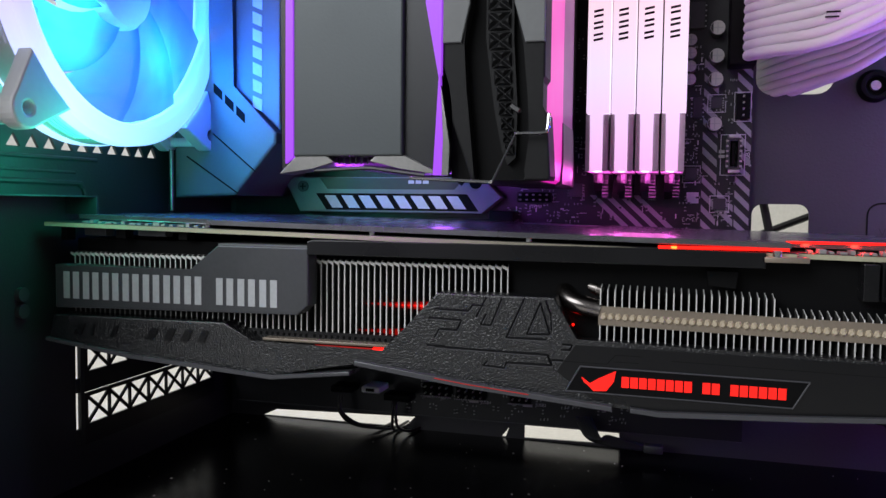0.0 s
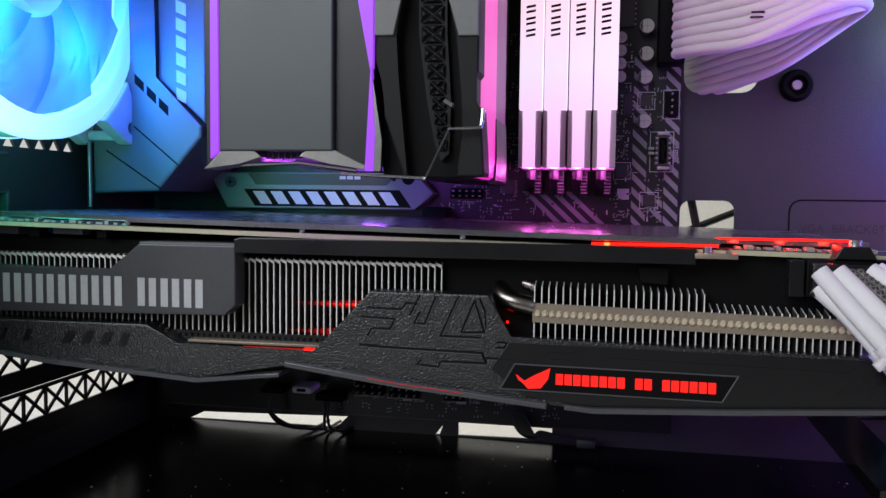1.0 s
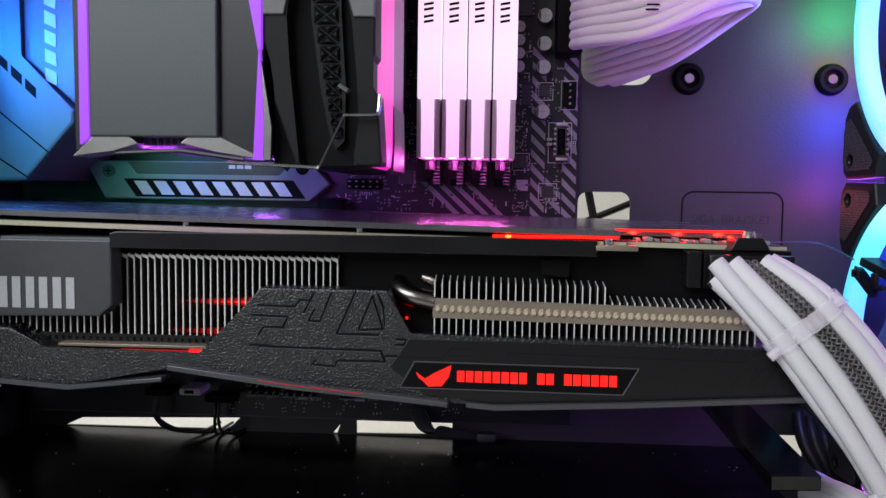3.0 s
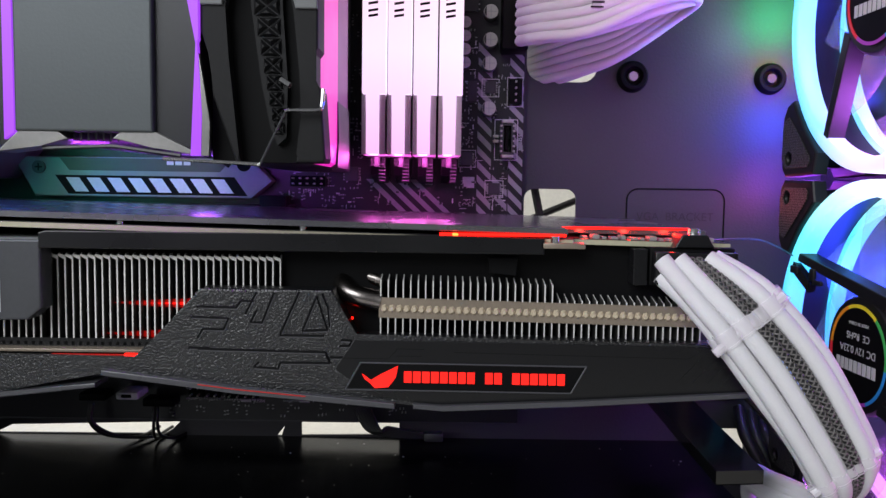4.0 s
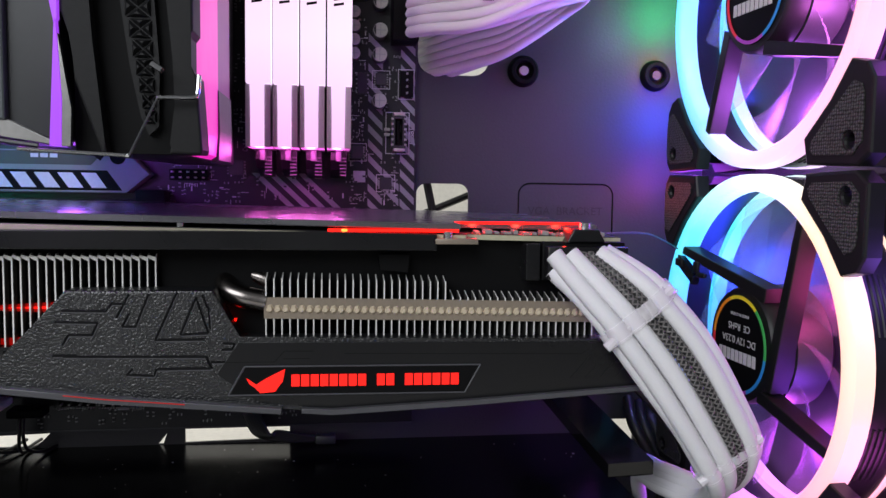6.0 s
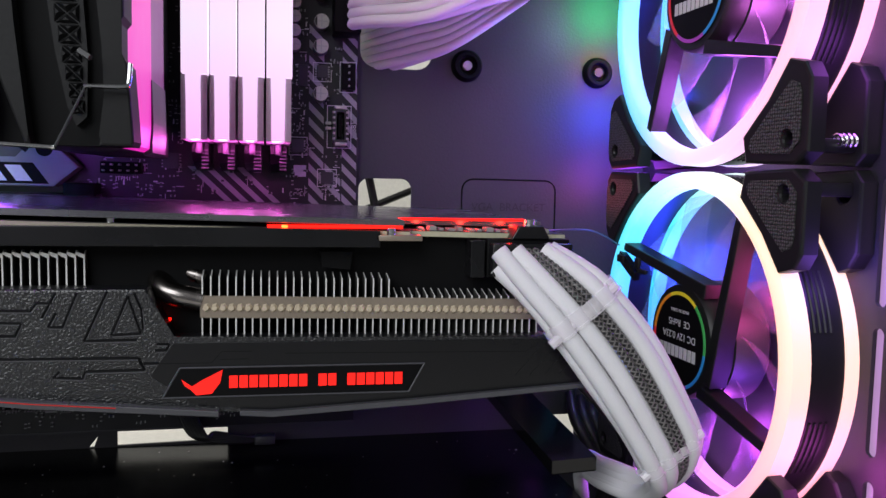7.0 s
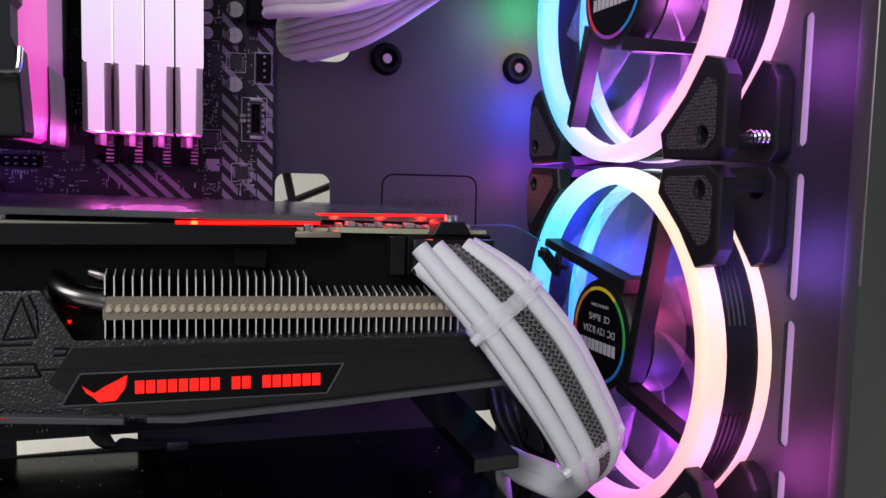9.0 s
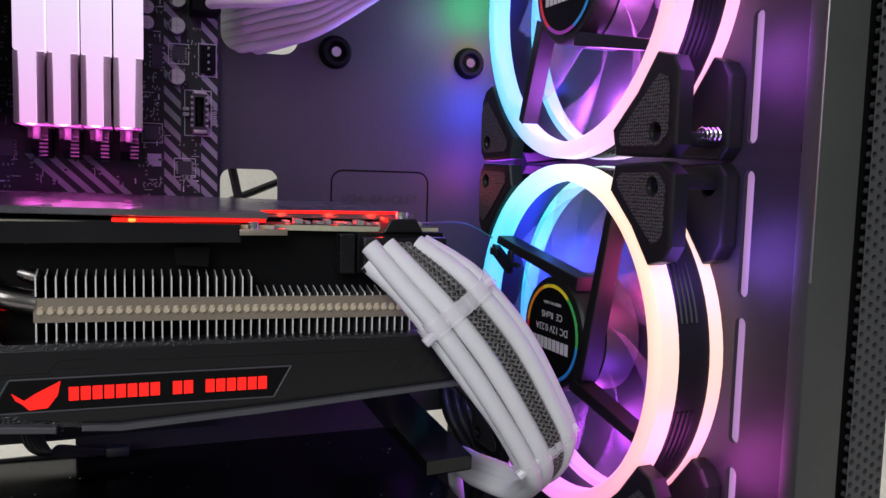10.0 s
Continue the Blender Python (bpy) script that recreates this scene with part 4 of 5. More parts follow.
tagged(part("component_scatter", sagged(bm), CANTOP, gpu, soft=False), kind="stuff")
for k, (x, w, h) in enumerate(((-1.9, 0.25, 0.5), (-0.9, 0.9, 0.28), (0.4, 0.4, 0.35), (1.3, 1.1, 0.22), (2.9, 0.35, 0.3), (8.6, 1.2, 0.2), (12.3, 0.7, 0.2))):
    part("hanging_component", sagged(box(B(), x, x + w, -12.4, -11.95, 10.28 - h, 10.28, 0.02)), PLATE if k % 2 else DARK, gpu, soft=False)
# power socket
part("power_socket", box(B(), 24.55, 26.9, -12.6, -11.0, 9.15, 10.2, 0.04), DARK, gpu)
part("socket_clip", prism(B(), [(25.2, 10.2), (26.3, 10.2), (26.1, 10.55), (25.4, 10.55)], -12.7, -11.8, r=0.03), SMOOTHP, gpu, soft=False)

# name plate
part("name_plate", prism(B(), [(-1.7, 7.85), (7.62, 8.02), (8.0, 8.35), (8.0, 10.2), (4.75, 10.2), (3.75, 9.32), (-1.7, 9.38)], -12.95, -12.3, r=0.05), PLATE, gpu, "dark metal name plate with silver lettering marks", soft=False)
# top in a lighter grey, painting the light its bevel catches
part("plate_top", prism(B(), [(4.75, -12.9), (8.0, -12.9), (8.0, -11.2), (4.75, -11.2)], 10.2, 10.26, "z"), GREYPL, gpu, soft=False)


def letter_row(parent, material, x0, x1, z0, z1, y, words, gap=0.2, drop=0.0, stems=1):
    """Plain upright bars, one or two for each letter."""
    w = (x1 - x0) / (sum(words) + len(words) - 1)
    x = x0
    for n in words:
        for _ in range(n):
            d = drop * (x - x0) / (x1 - x0)
            bar = w * (1 - gap) / (stems + 0.55 * (stems - 1))
            for k in range(stems):
                a = x + 1.55 * bar * k
                part("letter_mark", prism(B(), [(a, z0 + d), (a + bar, z0 + d), (a + bar, z1 + d), (a, z1 + d)], y - 0.015, y), material, parent, soft=False)
            x += w
        x += w


letter_row(gpu, SILVER, -1.33, 4.31, 8.2, 9.14, -12.955, (7,), gap=0.2, stems=2)
letter_row(gpu, SILVER, 4.7, 7.08, 8.23, 9.12, -12.955, (3,), gap=0.2, stems=2)

# heat sink fins
fin_l = prism(B(), [(-12.15, 7.2), (-12.15, 9.72), (-12.05, 9.8), (-9.5, 9.8), (-9.5, 7.2)], -0.014, 0.014, "x")
box(fin_l, -0.017, 0.017, -12.19, -12.15, 7.2, 9.72)
box(fin_l, -0.055, 0.03, -12.2, -12.14, 7.2, 7.3)
prism(fin_l, [(-0.19, 9.72), (-0.14, 9.68), (-0.02, 9.62), (0.017, 9.66), (0.017, 9.72), (-0.06, 9.74), (-0.14, 9.77), (-0.19, 9.77)], -12.2, -12.14)
me_fin = mesh_of("fin_sheet", fin_l, ALU, Vector((0, 0, 0)))
fins = [7.9 + 0.207 * k for k in range(32)] + [-1.5 + 0.207 * k for k in range(45)]
fin_r = prism(B(), [(-12.45, 7.66), (-12.45, 9.17), (-11.9, 9.3), (-9.5, 9.3), (-9.5, 7.66)], -0.014, 0.014, "x")
box(fin_r, -0.016, 0.016, -12.48, -12.45, 7.66, 9.2)
me_finr = mesh_of("fin_sheet", fin_r, ALU, Vector((0, 0, 0)))
fin_s = prism(B(), [(-12.45, 7.66), (-12.45, 8.76), (-11.4, 9.02), (-9.5, 9.02), (-9.5, 7.66)], -0.014, 0.014, "x")
box(fin_s, -0.016, 0.016, -12.48, -12.45, 7.66, 8.78)
me_fins = mesh_of("fin_sheet", fin_s, ALU, Vector((0, 0, 0)))
# sides take the shaded copy; front and top faces stay bright
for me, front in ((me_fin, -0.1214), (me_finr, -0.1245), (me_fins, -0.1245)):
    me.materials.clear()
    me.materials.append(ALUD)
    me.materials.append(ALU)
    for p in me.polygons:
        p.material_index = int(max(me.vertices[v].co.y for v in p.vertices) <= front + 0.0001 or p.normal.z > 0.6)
base = BASE[gpu.name]


def put_fin(me, x, dip=0.0, name="fin"):
    ob = new(name, me)
    ob.parent = gpu
    ob.location = (Vector((x, 0, -dip * (x - 17.15))) - base) * 0.01


DIP = 0.019


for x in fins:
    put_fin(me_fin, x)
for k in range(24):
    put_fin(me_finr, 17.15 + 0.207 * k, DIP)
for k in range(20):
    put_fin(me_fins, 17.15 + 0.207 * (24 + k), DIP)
part("fin_band", prism(B(), [(17.1, 8.14), (26.1, 7.97), (26.1, 8.53), (17.1, 8.7)], -12.505, -12.4), BAND, gpu, "warm grey band of folded fin tabs", soft=False)
tab = prism(B(), [(-0.1, 8.36), (-0.03, 8.29), (0.07, 8.31), (0.11, 8.42), (0.05, 8.52), (-0.05, 8.5)], -12.5, -12.58, pts2=[(-0.07, 8.37), (-0.02, 8.33), (0.05, 8.36), (0.06, 8.42), (0.02, 8.46), (-0.04, 8.45)])
me_tab = mesh_of("fin_tab", tab, TABM, Vector((0, 0, 0)))
for k in range(43):
    put_fin(me_tab, 17.25 + 0.207 * k, DIP, "fin_tab")
for k in range(14):
    x = 21.77 + k * 0.19
    part("rear_fin", box(B(), x, x + 0.03, -11.5, -10.6, 9.04, 9.32), ALU, gpu, soft=False)
part("rear_fin_plate", box(B(), 21.7, 24.4, -10.6, -10.55, 8.9, 9.32), DARK, gpu)
part("spring_clip", prism(B(), [(20.1, 9.84), (20.16, 9.4), (20.9, 9.33), (20.96, 9.84)], -12.35, -12.2, r=0.02), DARK, gpu, soft=False)
part("socket_frame", box(B(), 24.1, 24.5, -12.6, -11.2, 9.15, 10.15, 0.03), SMOOTHP, gpu, soft=False)
part("fin_floor", box(B(), 6.2, 11.0, -12.6, -11.0, 7.08, 7.17, 0.02), BAND, gpu, "bare metal plate under the fins")
part("heat_pipe", tube(B(), curve([(15.9, -10.6, 9.25), (16.0, -11.7, 9.05), (16.35, -12.2, 8.75), (17.15, -12.25, 8.55)], 8), 0.3, 14), NICKEL, gpu, "dark nickel heat pipe")
part("heat_pipe", tube(B(), curve([(16.1, -10.2, 9.55), (16.3, -11.2, 9.45), (16.8, -11.7, 9.2), (17.2, -11.8, 9.05)], 8), 0.22, 14), NICKEL, gpu, "dark nickel heat pipe")
# painted reflection: a faintly glowing line on the edge
part("red_gleam", tube(B(), [(12.3, -13.26, 6.38), (13.3, -13.26, 6.26), (15.2, -13.26, 6.09)], 0.013, 6), REDSOFT, gpu, "thin painted red gleam on the edge")
part("red_gleam", box(B(), 16.0, 16.35, -12.2, -12.0, 8.02, 8.07), RED, gpu, "small red diode")
part("red_gleam", box(B(), 10.1, 10.65, -12.64, -12.55, 7.0, 7.06), RED, gpu, "small red diode")
# glowing slips paint the red light under and behind the fins
part("red_gleam", box(B(), 8.1, 10.1, -12.63, -12.6, 7.01, 7.045), REDSOFT, gpu, "soft red light painted under the fins")
part("red_gleam", prism(B(), [(9.2, 7.5), (11.0, 7.38), (11.0, 7.62)], -11.95, -11.92), REDSOFT, gpu, "soft red light painted behind the fins", soft=False)

part("red_gleam", prism(B(), [(9.5, 8.38), (10.7, 8.29), (11.9, 8.25), (11.9, 8.53), (10.7, 8.47)], -11.95, -11.92), REDSOFT, gpu, "soft red light painted behind the fins", soft=False)
part("red_gleam", prism(B(), [(10.4, 8.38), (11.9, 8.34), (11.9, 8.43)], -11.98, -11.96), REDDIM, gpu, "soft red light painted behind the fins", soft=False)

# shroud
top_edge = [(-1.75, 7.62), (5.0, 7.66), (6.0, 7.06), (10.55, 7.0), (12.3, 8.95), (15.87, 8.95), (16.5, 7.7), (27.55, 7.58)]
low_edge = [(27.6, 6.25), (22.5, 5.95), (18.9, 5.75), (17.5, 5.86), (13.0, 6.26), (9.6, 6.64), (6.8, 6.0), (1.5, 6.38), (-1.95, 6.78)]
shroud = part("shroud", prism(B(), top_edge + low_edge, -13.0, -12.2, r=0.06), ROUGHP, gpu, "grained black plastic shroud", soft=False)
part("shroud_body", prism(B(), [(-1.7, 7.4), (27.3, 7.4), (27.3, 6.3), (-1.7, 6.6)], -12.2, -1.5), PLASTIC, gpu, soft=False)
part("smooth_panel", prism(B(), [(16.5, 7.62), (27.5, 7.5), (27.55, 6.3), (22.5, 6.02), (19.0, 5.82), (17.0, 6.05), (15.95, 6.8)], -13.03, -12.98, r=0.015), SMOOTHP, gpu, "satin black plastic panel", soft=False)


def lip(points, width, y0, y1):
    out = list(points) + [(x, z - width) for x, z in reversed(points)]
    part("edge_lip", prism(B(), out, y0, y1, r=0.03), LIP, shroud, "grey satin edge", soft=False)


lip([(-1.98, 6.82), (1.5, 6.4), (6.75, 6.04), (9.5, 6.36)], 0.13, -13.15, -12.3)
lip([(9.7, 6.74), (13.3, 6.3), (17.6, 5.92)], 0.16, -13.25, -12.3)
lip([(18.1, 5.9), (18.9, 5.85), (22.5, 6.02), (27.6, 6.33)], 0.14, -13.2, -12.3)

RELIEF_LINES = [
    [(12.23, 8.46), (13.28, 8.44), (13.42, 8.63), (13.77, 8.62)],
    [(12.06, 8.18), (13.08, 8.15), (12.94, 7.84), (12.38, 7.85), (12.24, 7.60)],
    [(11.99, 7.33), (12.56, 7.33)],
    [(13.83, 8.86), (13.53, 8.27)],
    [(14.31, 8.87), (13.98, 8.04), (13.67, 8.05), (13.84, 8.38)],
    [(14.99, 8.90), (14.46, 7.70), (15.65, 7.70)],
    [(15.46, 8.78), (15.07, 7.83), (15.76, 7.86), (15.46, 8.78)],
    [(15.61, 8.85), (15.77, 8.46), (15.81, 7.96)],
    [(16.12, 7.59), (16.41, 7.58), (16.34, 7.43), (16.08, 7.43)],
    [(12.24, 7.30), (15.69, 7.25), (15.83, 6.95), (14.47, 6.95), (14.41, 6.78), (13.75, 6.82), (13.89, 6.96)],
    [(15.82, 7.11), (17.41, 7.10), (17.66, 7.38), (18.39, 7.37)],
    [(17.63, 7.18), (18.31, 7.18)],
    [(19.2, 7.3), (25.6, 7.2), (25.95, 7.45)],
]
# dark lines with pale offset lines: groove shade and highlight put in colour
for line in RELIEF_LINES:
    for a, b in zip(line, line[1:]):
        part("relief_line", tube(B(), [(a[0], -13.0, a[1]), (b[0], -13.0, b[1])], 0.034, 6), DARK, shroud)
        part("relief_highlight", tube(B(), [(a[0] + 0.03, -13.0, a[1] - 0.045), (b[0] + 0.03, -13.0, b[1] - 0.045)], 0.026, 5), RELIEF, shroud)
for k in range(4):
    x = 25.3 + k * 0.42
    part("relief_bar", prism(B(), [(x, 6.55), (x + 0.2, 6.55), (x + 0.75, 7.15), (x + 0.55, 7.15)], -13.06, -13.02), SMOOTHP, shroud, soft=False)
for x, w in ((-0.9, 0.5), (-0.2, 0.2), (0.6, 0.35), (2.0, 0.55), (2.7, 0.5), (3.35, 0.5), (4.0, 0.45)):
    part("relief_bar", prism(B(), [(x, 6.95), (x + w * 0.6, 6.95), (x + w, 7.35), (x + w * 0.5, 7.35)], -13.04, -12.99), SMOOTHP, shroud, soft=False)
badge = part("badge", prism(B(), [(16.28, 6.27), (22.38, 6.23), (22.76, 6.93), (16.68, 6.97)], -13.07, -13.03, r=0.01), DARK, gpu, "black badge with a red glowing emblem", soft=False)
rim = [(16.25, 6.25), (22.39, 6.21), (22.8, 6.95), (16.66, 6.99)]
for a, b in zip(rim, rim[1:] + rim[:1]):
    part("badge_rim", tube(B(), [(a[0], -13.06, a[1]), (b[0], -13.06, b[1])], 0.025, 6), LIP, badge)
letter_row(badge, REDDIM, 17.84, 22.25, 6.46, 6.77, -13.075, (8, 2, 6), gap=0.16, drop=-0.03)
part("emblem", prism(B(), [(16.7, 6.7), (16.95, 6.52), (17.2, 6.68), (17.68, 6.92), (17.62, 6.6), (17.42, 6.33), (17.05, 6.3), (16.92, 6.44), (16.78, 6.54)], -13.09, -13.075), REDDIM, badge, "red glowing angular emblem", soft=False)

# ---- card support ----
sup = thing("card_support", (28, -4, 3.6), "flat black steel arm that props up the graphics card", "bracket")
part("arm", prism(B(), [(26.95, -11.7), (28.4, -11.55), (29.05, 0.8), (27.4, 0.8)], 3.15, 3.6, "z", r=0.06), GLOSSB, sup, soft=False)
part("mount", box(B(), 27.6, 32.5, 0.4, 0.85, 2.6, 8.0, 0.05), GLOSSB, sup, "glossy black mounting plate")
part("mount_ridge", tube(B(), curve([(28.6, 0.4, 3.1), (29.4, 0.3, 2.75), (30.6, 0.3, 2.7), (32.3, 0.4, 2.9)], 8), 0.09, 8), GLOSSB, sup)
part("mount_screw", cyl(B(), (31.9, 0.4, 3.6), (31.9, 0.15, 3.6), 0.16, 12), STEELB, sup, "small steel screw")
ld = thing("black_leads", (33, -1, 0), "thick black leads looping beside the floor edge", "cable")
for k in range(3):
    part("lead", tube(B(), curve([(32.2 + 0.5 * k, 0.3, 2.2 - 0.2 * k), (32.0 + 0.45 * k, -0.9, 1.4), (32.6 + 0.4 * k, -1.4, 0.2), (33.3 + 0.3 * k, -1.2, -1.2), (33.4, -0.5, -3.0)], 8), 0.26, 10), BLACKWIRE, ld)

# ---- processor cooler ----
cool = thing("processor_cooler", (11, -8, 1), "tall tower cooler with a grey cover and violet light edges", "cooler")
ZT = 26.0
part("fin_block", box(B(), 8.7, 12.9, -14.7, -3.5, 13.2, ZT), PLATE, cool)
part("cover", prism(B(), [(8.75, 12.95), (11.98, 12.95), (11.98, ZT), (8.75, ZT)], -15.5, -14.6, r=0.05), GREYTOP, cool, "flat grey anodised cover", soft=False)
part("side_facet", prism(B(), [(11.99, 12.95), (13.05, 12.5), (13.05, ZT), (11.99, ZT)], -15.3, -14.3, pts2=[(11.99, 12.95), (13.2, 12.6), (13.2, ZT), (11.99, ZT)]), DKFACET, cool, soft=False)
part("side_facet", prism(B(), [(8.25, 12.6), (8.74, 12.95), (8.74, ZT), (8.1, ZT)], -15.2, -14.3), DKFACET, cool, soft=False)
part("light_edge", prism(B(), [(8.42, 12.75), (8.66, 12.92), (8.62, ZT), (8.45, ZT)], -15.35, -15.21), COOLBLUE, cool, "violet glowing edge", soft=False)
part("light_edge", prism(B(), [(13.0, 15.0), (13.06, 15.12), (13.08, ZT), (12.2, ZT), (12.62, 17.0)], -15.5, -15.31), COOLBLUE, cool, "violet glowing edge", soft=False)
part("light_edge", prism(B(), [(12.86, 12.42), (13.1, 12.42), (13.12, 13.4), (13.03, 15.08), (13.0, 15.08)], -15.5, -15.31), COOLBLUE, cool, "violet glowing edge", soft=False)
part("edge_trim", prism(B(), [(13.1, 12.42), (13.28, 12.42), (13.31, 13.2), (13.06, 14.8), (13.13, 13.4)], -15.48, -15.3), CHROME, cool, "thin bright metal edge", soft=False)
part("skirt", prism(B(), [(8.25, 12.45), (8.8, 12.97), (9.7, 12.97), (9.95, 12.78), (9.3, 12.6)], -15.42, -14.5, r=0.03), CHROME, cool, "bright metal skirt corner", soft=False)
part("skirt", prism(B(), [(13.2, 12.4), (12.0, 12.97), (11.2, 12.97), (11.0, 12.8), (11.9, 12.6)], -15.42, -14.5, r=0.03), CHROME, cool, "bright metal skirt corner", soft=False)
part("skirt_rim", tube(B(), [(9.3, -15.3, 12.55), (11.0, -15.4, 12.62), (12.6, -15.4, 12.42)], 0.05, 6), DKFACET, cool)
for k in range(22):
    part("fin", box(B(), 8.8 + k * 0.18, 8.84 + k * 0.18, -15.0, -3.6, 12.75, 13.2), PLATE, cool, soft=False)
part("light_under", box(B(), 9.3, 11.7, -14.9, -14.5, 12.98, 13.05), COOLBLUE, cool, "violet glow under the cover")
part("base_block", box(B(), 8.0, 13.0, -3.4, -0.2, 16.5, 21.5, 0.1), PLATE, cool)
for k in range(4):
    part("heat_pipe", cyl(B(), (9.0 + k, -3.5, 15.0), (9.0 + k, -1.2, 17.0), 0.28, 12), NICKEL, cool)
part("fan_body", box(B(), 13.3, 15.3, -14.2, -3.4, 12.3, ZT, 0.1), PLASTIC, cool)
part("fan_back", prism(B(), [(13.25, 12.3), (15.7, 12.3), (15.7, ZT), (13.25, ZT)], -15.0, -14.2), DARK, cool, "black recess of the fan front", soft=False)
for pts in ([(13.1, 15.3), (13.32, 14.83), (13.36, 13.85), (13.9, 12.3), (14.02, 12.3), (13.97, 12.5), (13.74, 14.75), (13.62, 15.9), (13.86, 16.93), (14.0, ZT), (13.1, ZT)],
            [(15.32, 12.3), (15.98, 12.3), (16.02, 12.4), (15.91, 14.01), (15.75, 14.19), (15.75, 14.87), (15.84, 14.99), (15.84, ZT), (14.95, ZT), (15.0, 16.9), (15.31, 15.85), (15.4, 14.4), (15.44, 13.38), (15.38, 12.5)]):
    part("fan_frame", prism(B(), pts, -15.42, -14.4, r=0.05), MATTEF, cool, "matte dark grey fan frame with chamfered notches", soft=False)
part("fan_plate", prism(B(), [(13.1, 15.92), (13.61, 15.92), (13.84, 16.93), (13.98, ZT), (13.1, ZT)], -15.5, -15.38, r=0.03), GREYPL, cool, "grey satin corner plate", soft=False)
part("fan_plate", prism(B(), [(15.32, 15.86), (15.83, 15.86), (15.83, ZT), (14.97, ZT), (15.02, 16.9)], -15.5, -15.38, r=0.03), GREYPL, cool, "grey satin corner plate", soft=False)
spine = part("spine", prism(B(), [(14.2, ZT), (14.9, ZT), (14.97, 16.0), (15.09, 14.2), (15.06, 12.9), (14.85, 12.7), (14.68, 13.1), (14.46, 14.2), (14.22, 16.0)], -15.2, -14.98), MATTEF, cool, "black strip of embossed triangles", soft=False)
z = 12.95
while z < 24:
    f = min(1.0, (z - 12.9) / 3.0)
    h, o = 0.13 + 0.2 * f, 14.9 - 0.32 * f
    dz = 0.3 + 0.2 * f
    q = [(o - h, z), (o + h, z), (o + h, z + dz), (o - h, z + dz)]
    mid = (o, z + dz / 2)
    for a, e in zip(q, q[1:] + q[:1]):
        tri = [a, e, mid]
        g = ((a[0] + e[0] + mid[0]) / 3, (a[1] + e[1] + mid[1]) / 3)
        tri = [(p[0] + (g[0] - p[0]) * 0.1, p[1] + (g[1] - p[1]) * 0.1) for p in tri]
        top = [(p[0] + (g[0] - p[0]) * 0.7, p[1] + (g[1] - p[1]) * 0.7) for p in tri]
        part("embossed_triangle", prism(B(), tri, -15.2, -15.32, pts2=top), MATTEF, spine, soft=False)
    z += dz + 0.02
part("fan_ring", prism(B(), [(15.3, 12.35), (15.45, 12.45), (15.5, 13.0), (15.5, ZT), (15.3, ZT)], -13.6, -9.0, r=0.05), COOLRING, cool, "magenta glowing fan ring", soft=False)
part("fan_rim", prism(B(), [(15.3, 12.3), (15.45, 12.4), (15.5, 13.0), (15.5, ZT), (15.3, ZT)], -8.99, -6.3, r=0.05), COOLDIM, cool, "clear plastic fan rim with a painted magenta glow", soft=False)
part("fan_edge", prism(B(), [(15.3, 12.25), (15.52, 12.35), (15.56, 13.2), (15.53, 14.4), (15.3, 14.4)], -9.1, -6.2, r=0.03), PLATE, cool, "dark metal fan corner", soft=False)
part("clip_wire", tube(B(), curve([(12.2, -15.45, 12.35), (13.0, -15.6, 12.3), (14.3, -15.65, 12.24), (14.45, -15.62, 12.23), (14.53, -15.64, 12.25)], 6), 0.045, 8), STEELB, cool, "bent steel fan clip wire")
# slanted run in dark grey: its shade put into the colour
part("clip_wire", tube(B(), [(14.53, -15.64, 12.25), (15.14, -15.7, 13.48)], 0.03, 8), PLATE, cool)
part("clip_wire", tube(B(), curve([(15.12, -15.7, 13.46), (15.22, -15.7, 13.49), (15.8, -15.65, 13.5), (15.95, -15.6, 13.58), (15.98, -15.5, 14.0)], 6), 0.05, 8), STEELB, cool, "bent bright steel clip wire")
part("clip_end", tube(B(), [(15.02, -15.65, 14.2), (15.25, -15.75, 14.05)], 0.07, 8), STEELB, cool)


# ---- cables ----
def strand(name, pts, r, material, parent, label=""):
    return part(name, tube(B(), curve(pts, 10), r, 12), material, parent, label)


pw = thing("power_cable", (27, -13, 6), "white sleeved card power cable with a checked strand and clear combs", "cable")
plug = part("plug", box(B(), 24.6, 26.85, -13.0, -11.9, 9.2, 10.1, 0.05), SMOOTHP, pw)

# share of the way from the first to the last strand, row, sleeve
STR = [(0, 0, SLEEVE), (0.34, 0, SLEEVE), (0.56, -0.3, CARBON), (0.71, -0.3, CARBON), (0.94, 0, SLEEVE), (1.12, 0.5, SLEEVE), (-0.02, 0.8, SLEEVE), (0.2, 1, SLEEVE), (0.85, 1, SLEEVE)]
LEFT = [(24.77, -12.95, 9.89), (25.52, -13.5, 8.91), (26.25, -13.9, 8.0), (27.24, -14.1, 6.67), (28.27, -14.1, 5.17), (29.12, -13.9, 3.85)]
RIGHT = [(26.11, -12.95, 9.94), (26.83, -13.5, 9.42), (27.37, -13.9, 8.91), (28.49, -14.1, 7.6), (29.48, -14.1, 6.02), (30.2, -13.9, 4.62)]


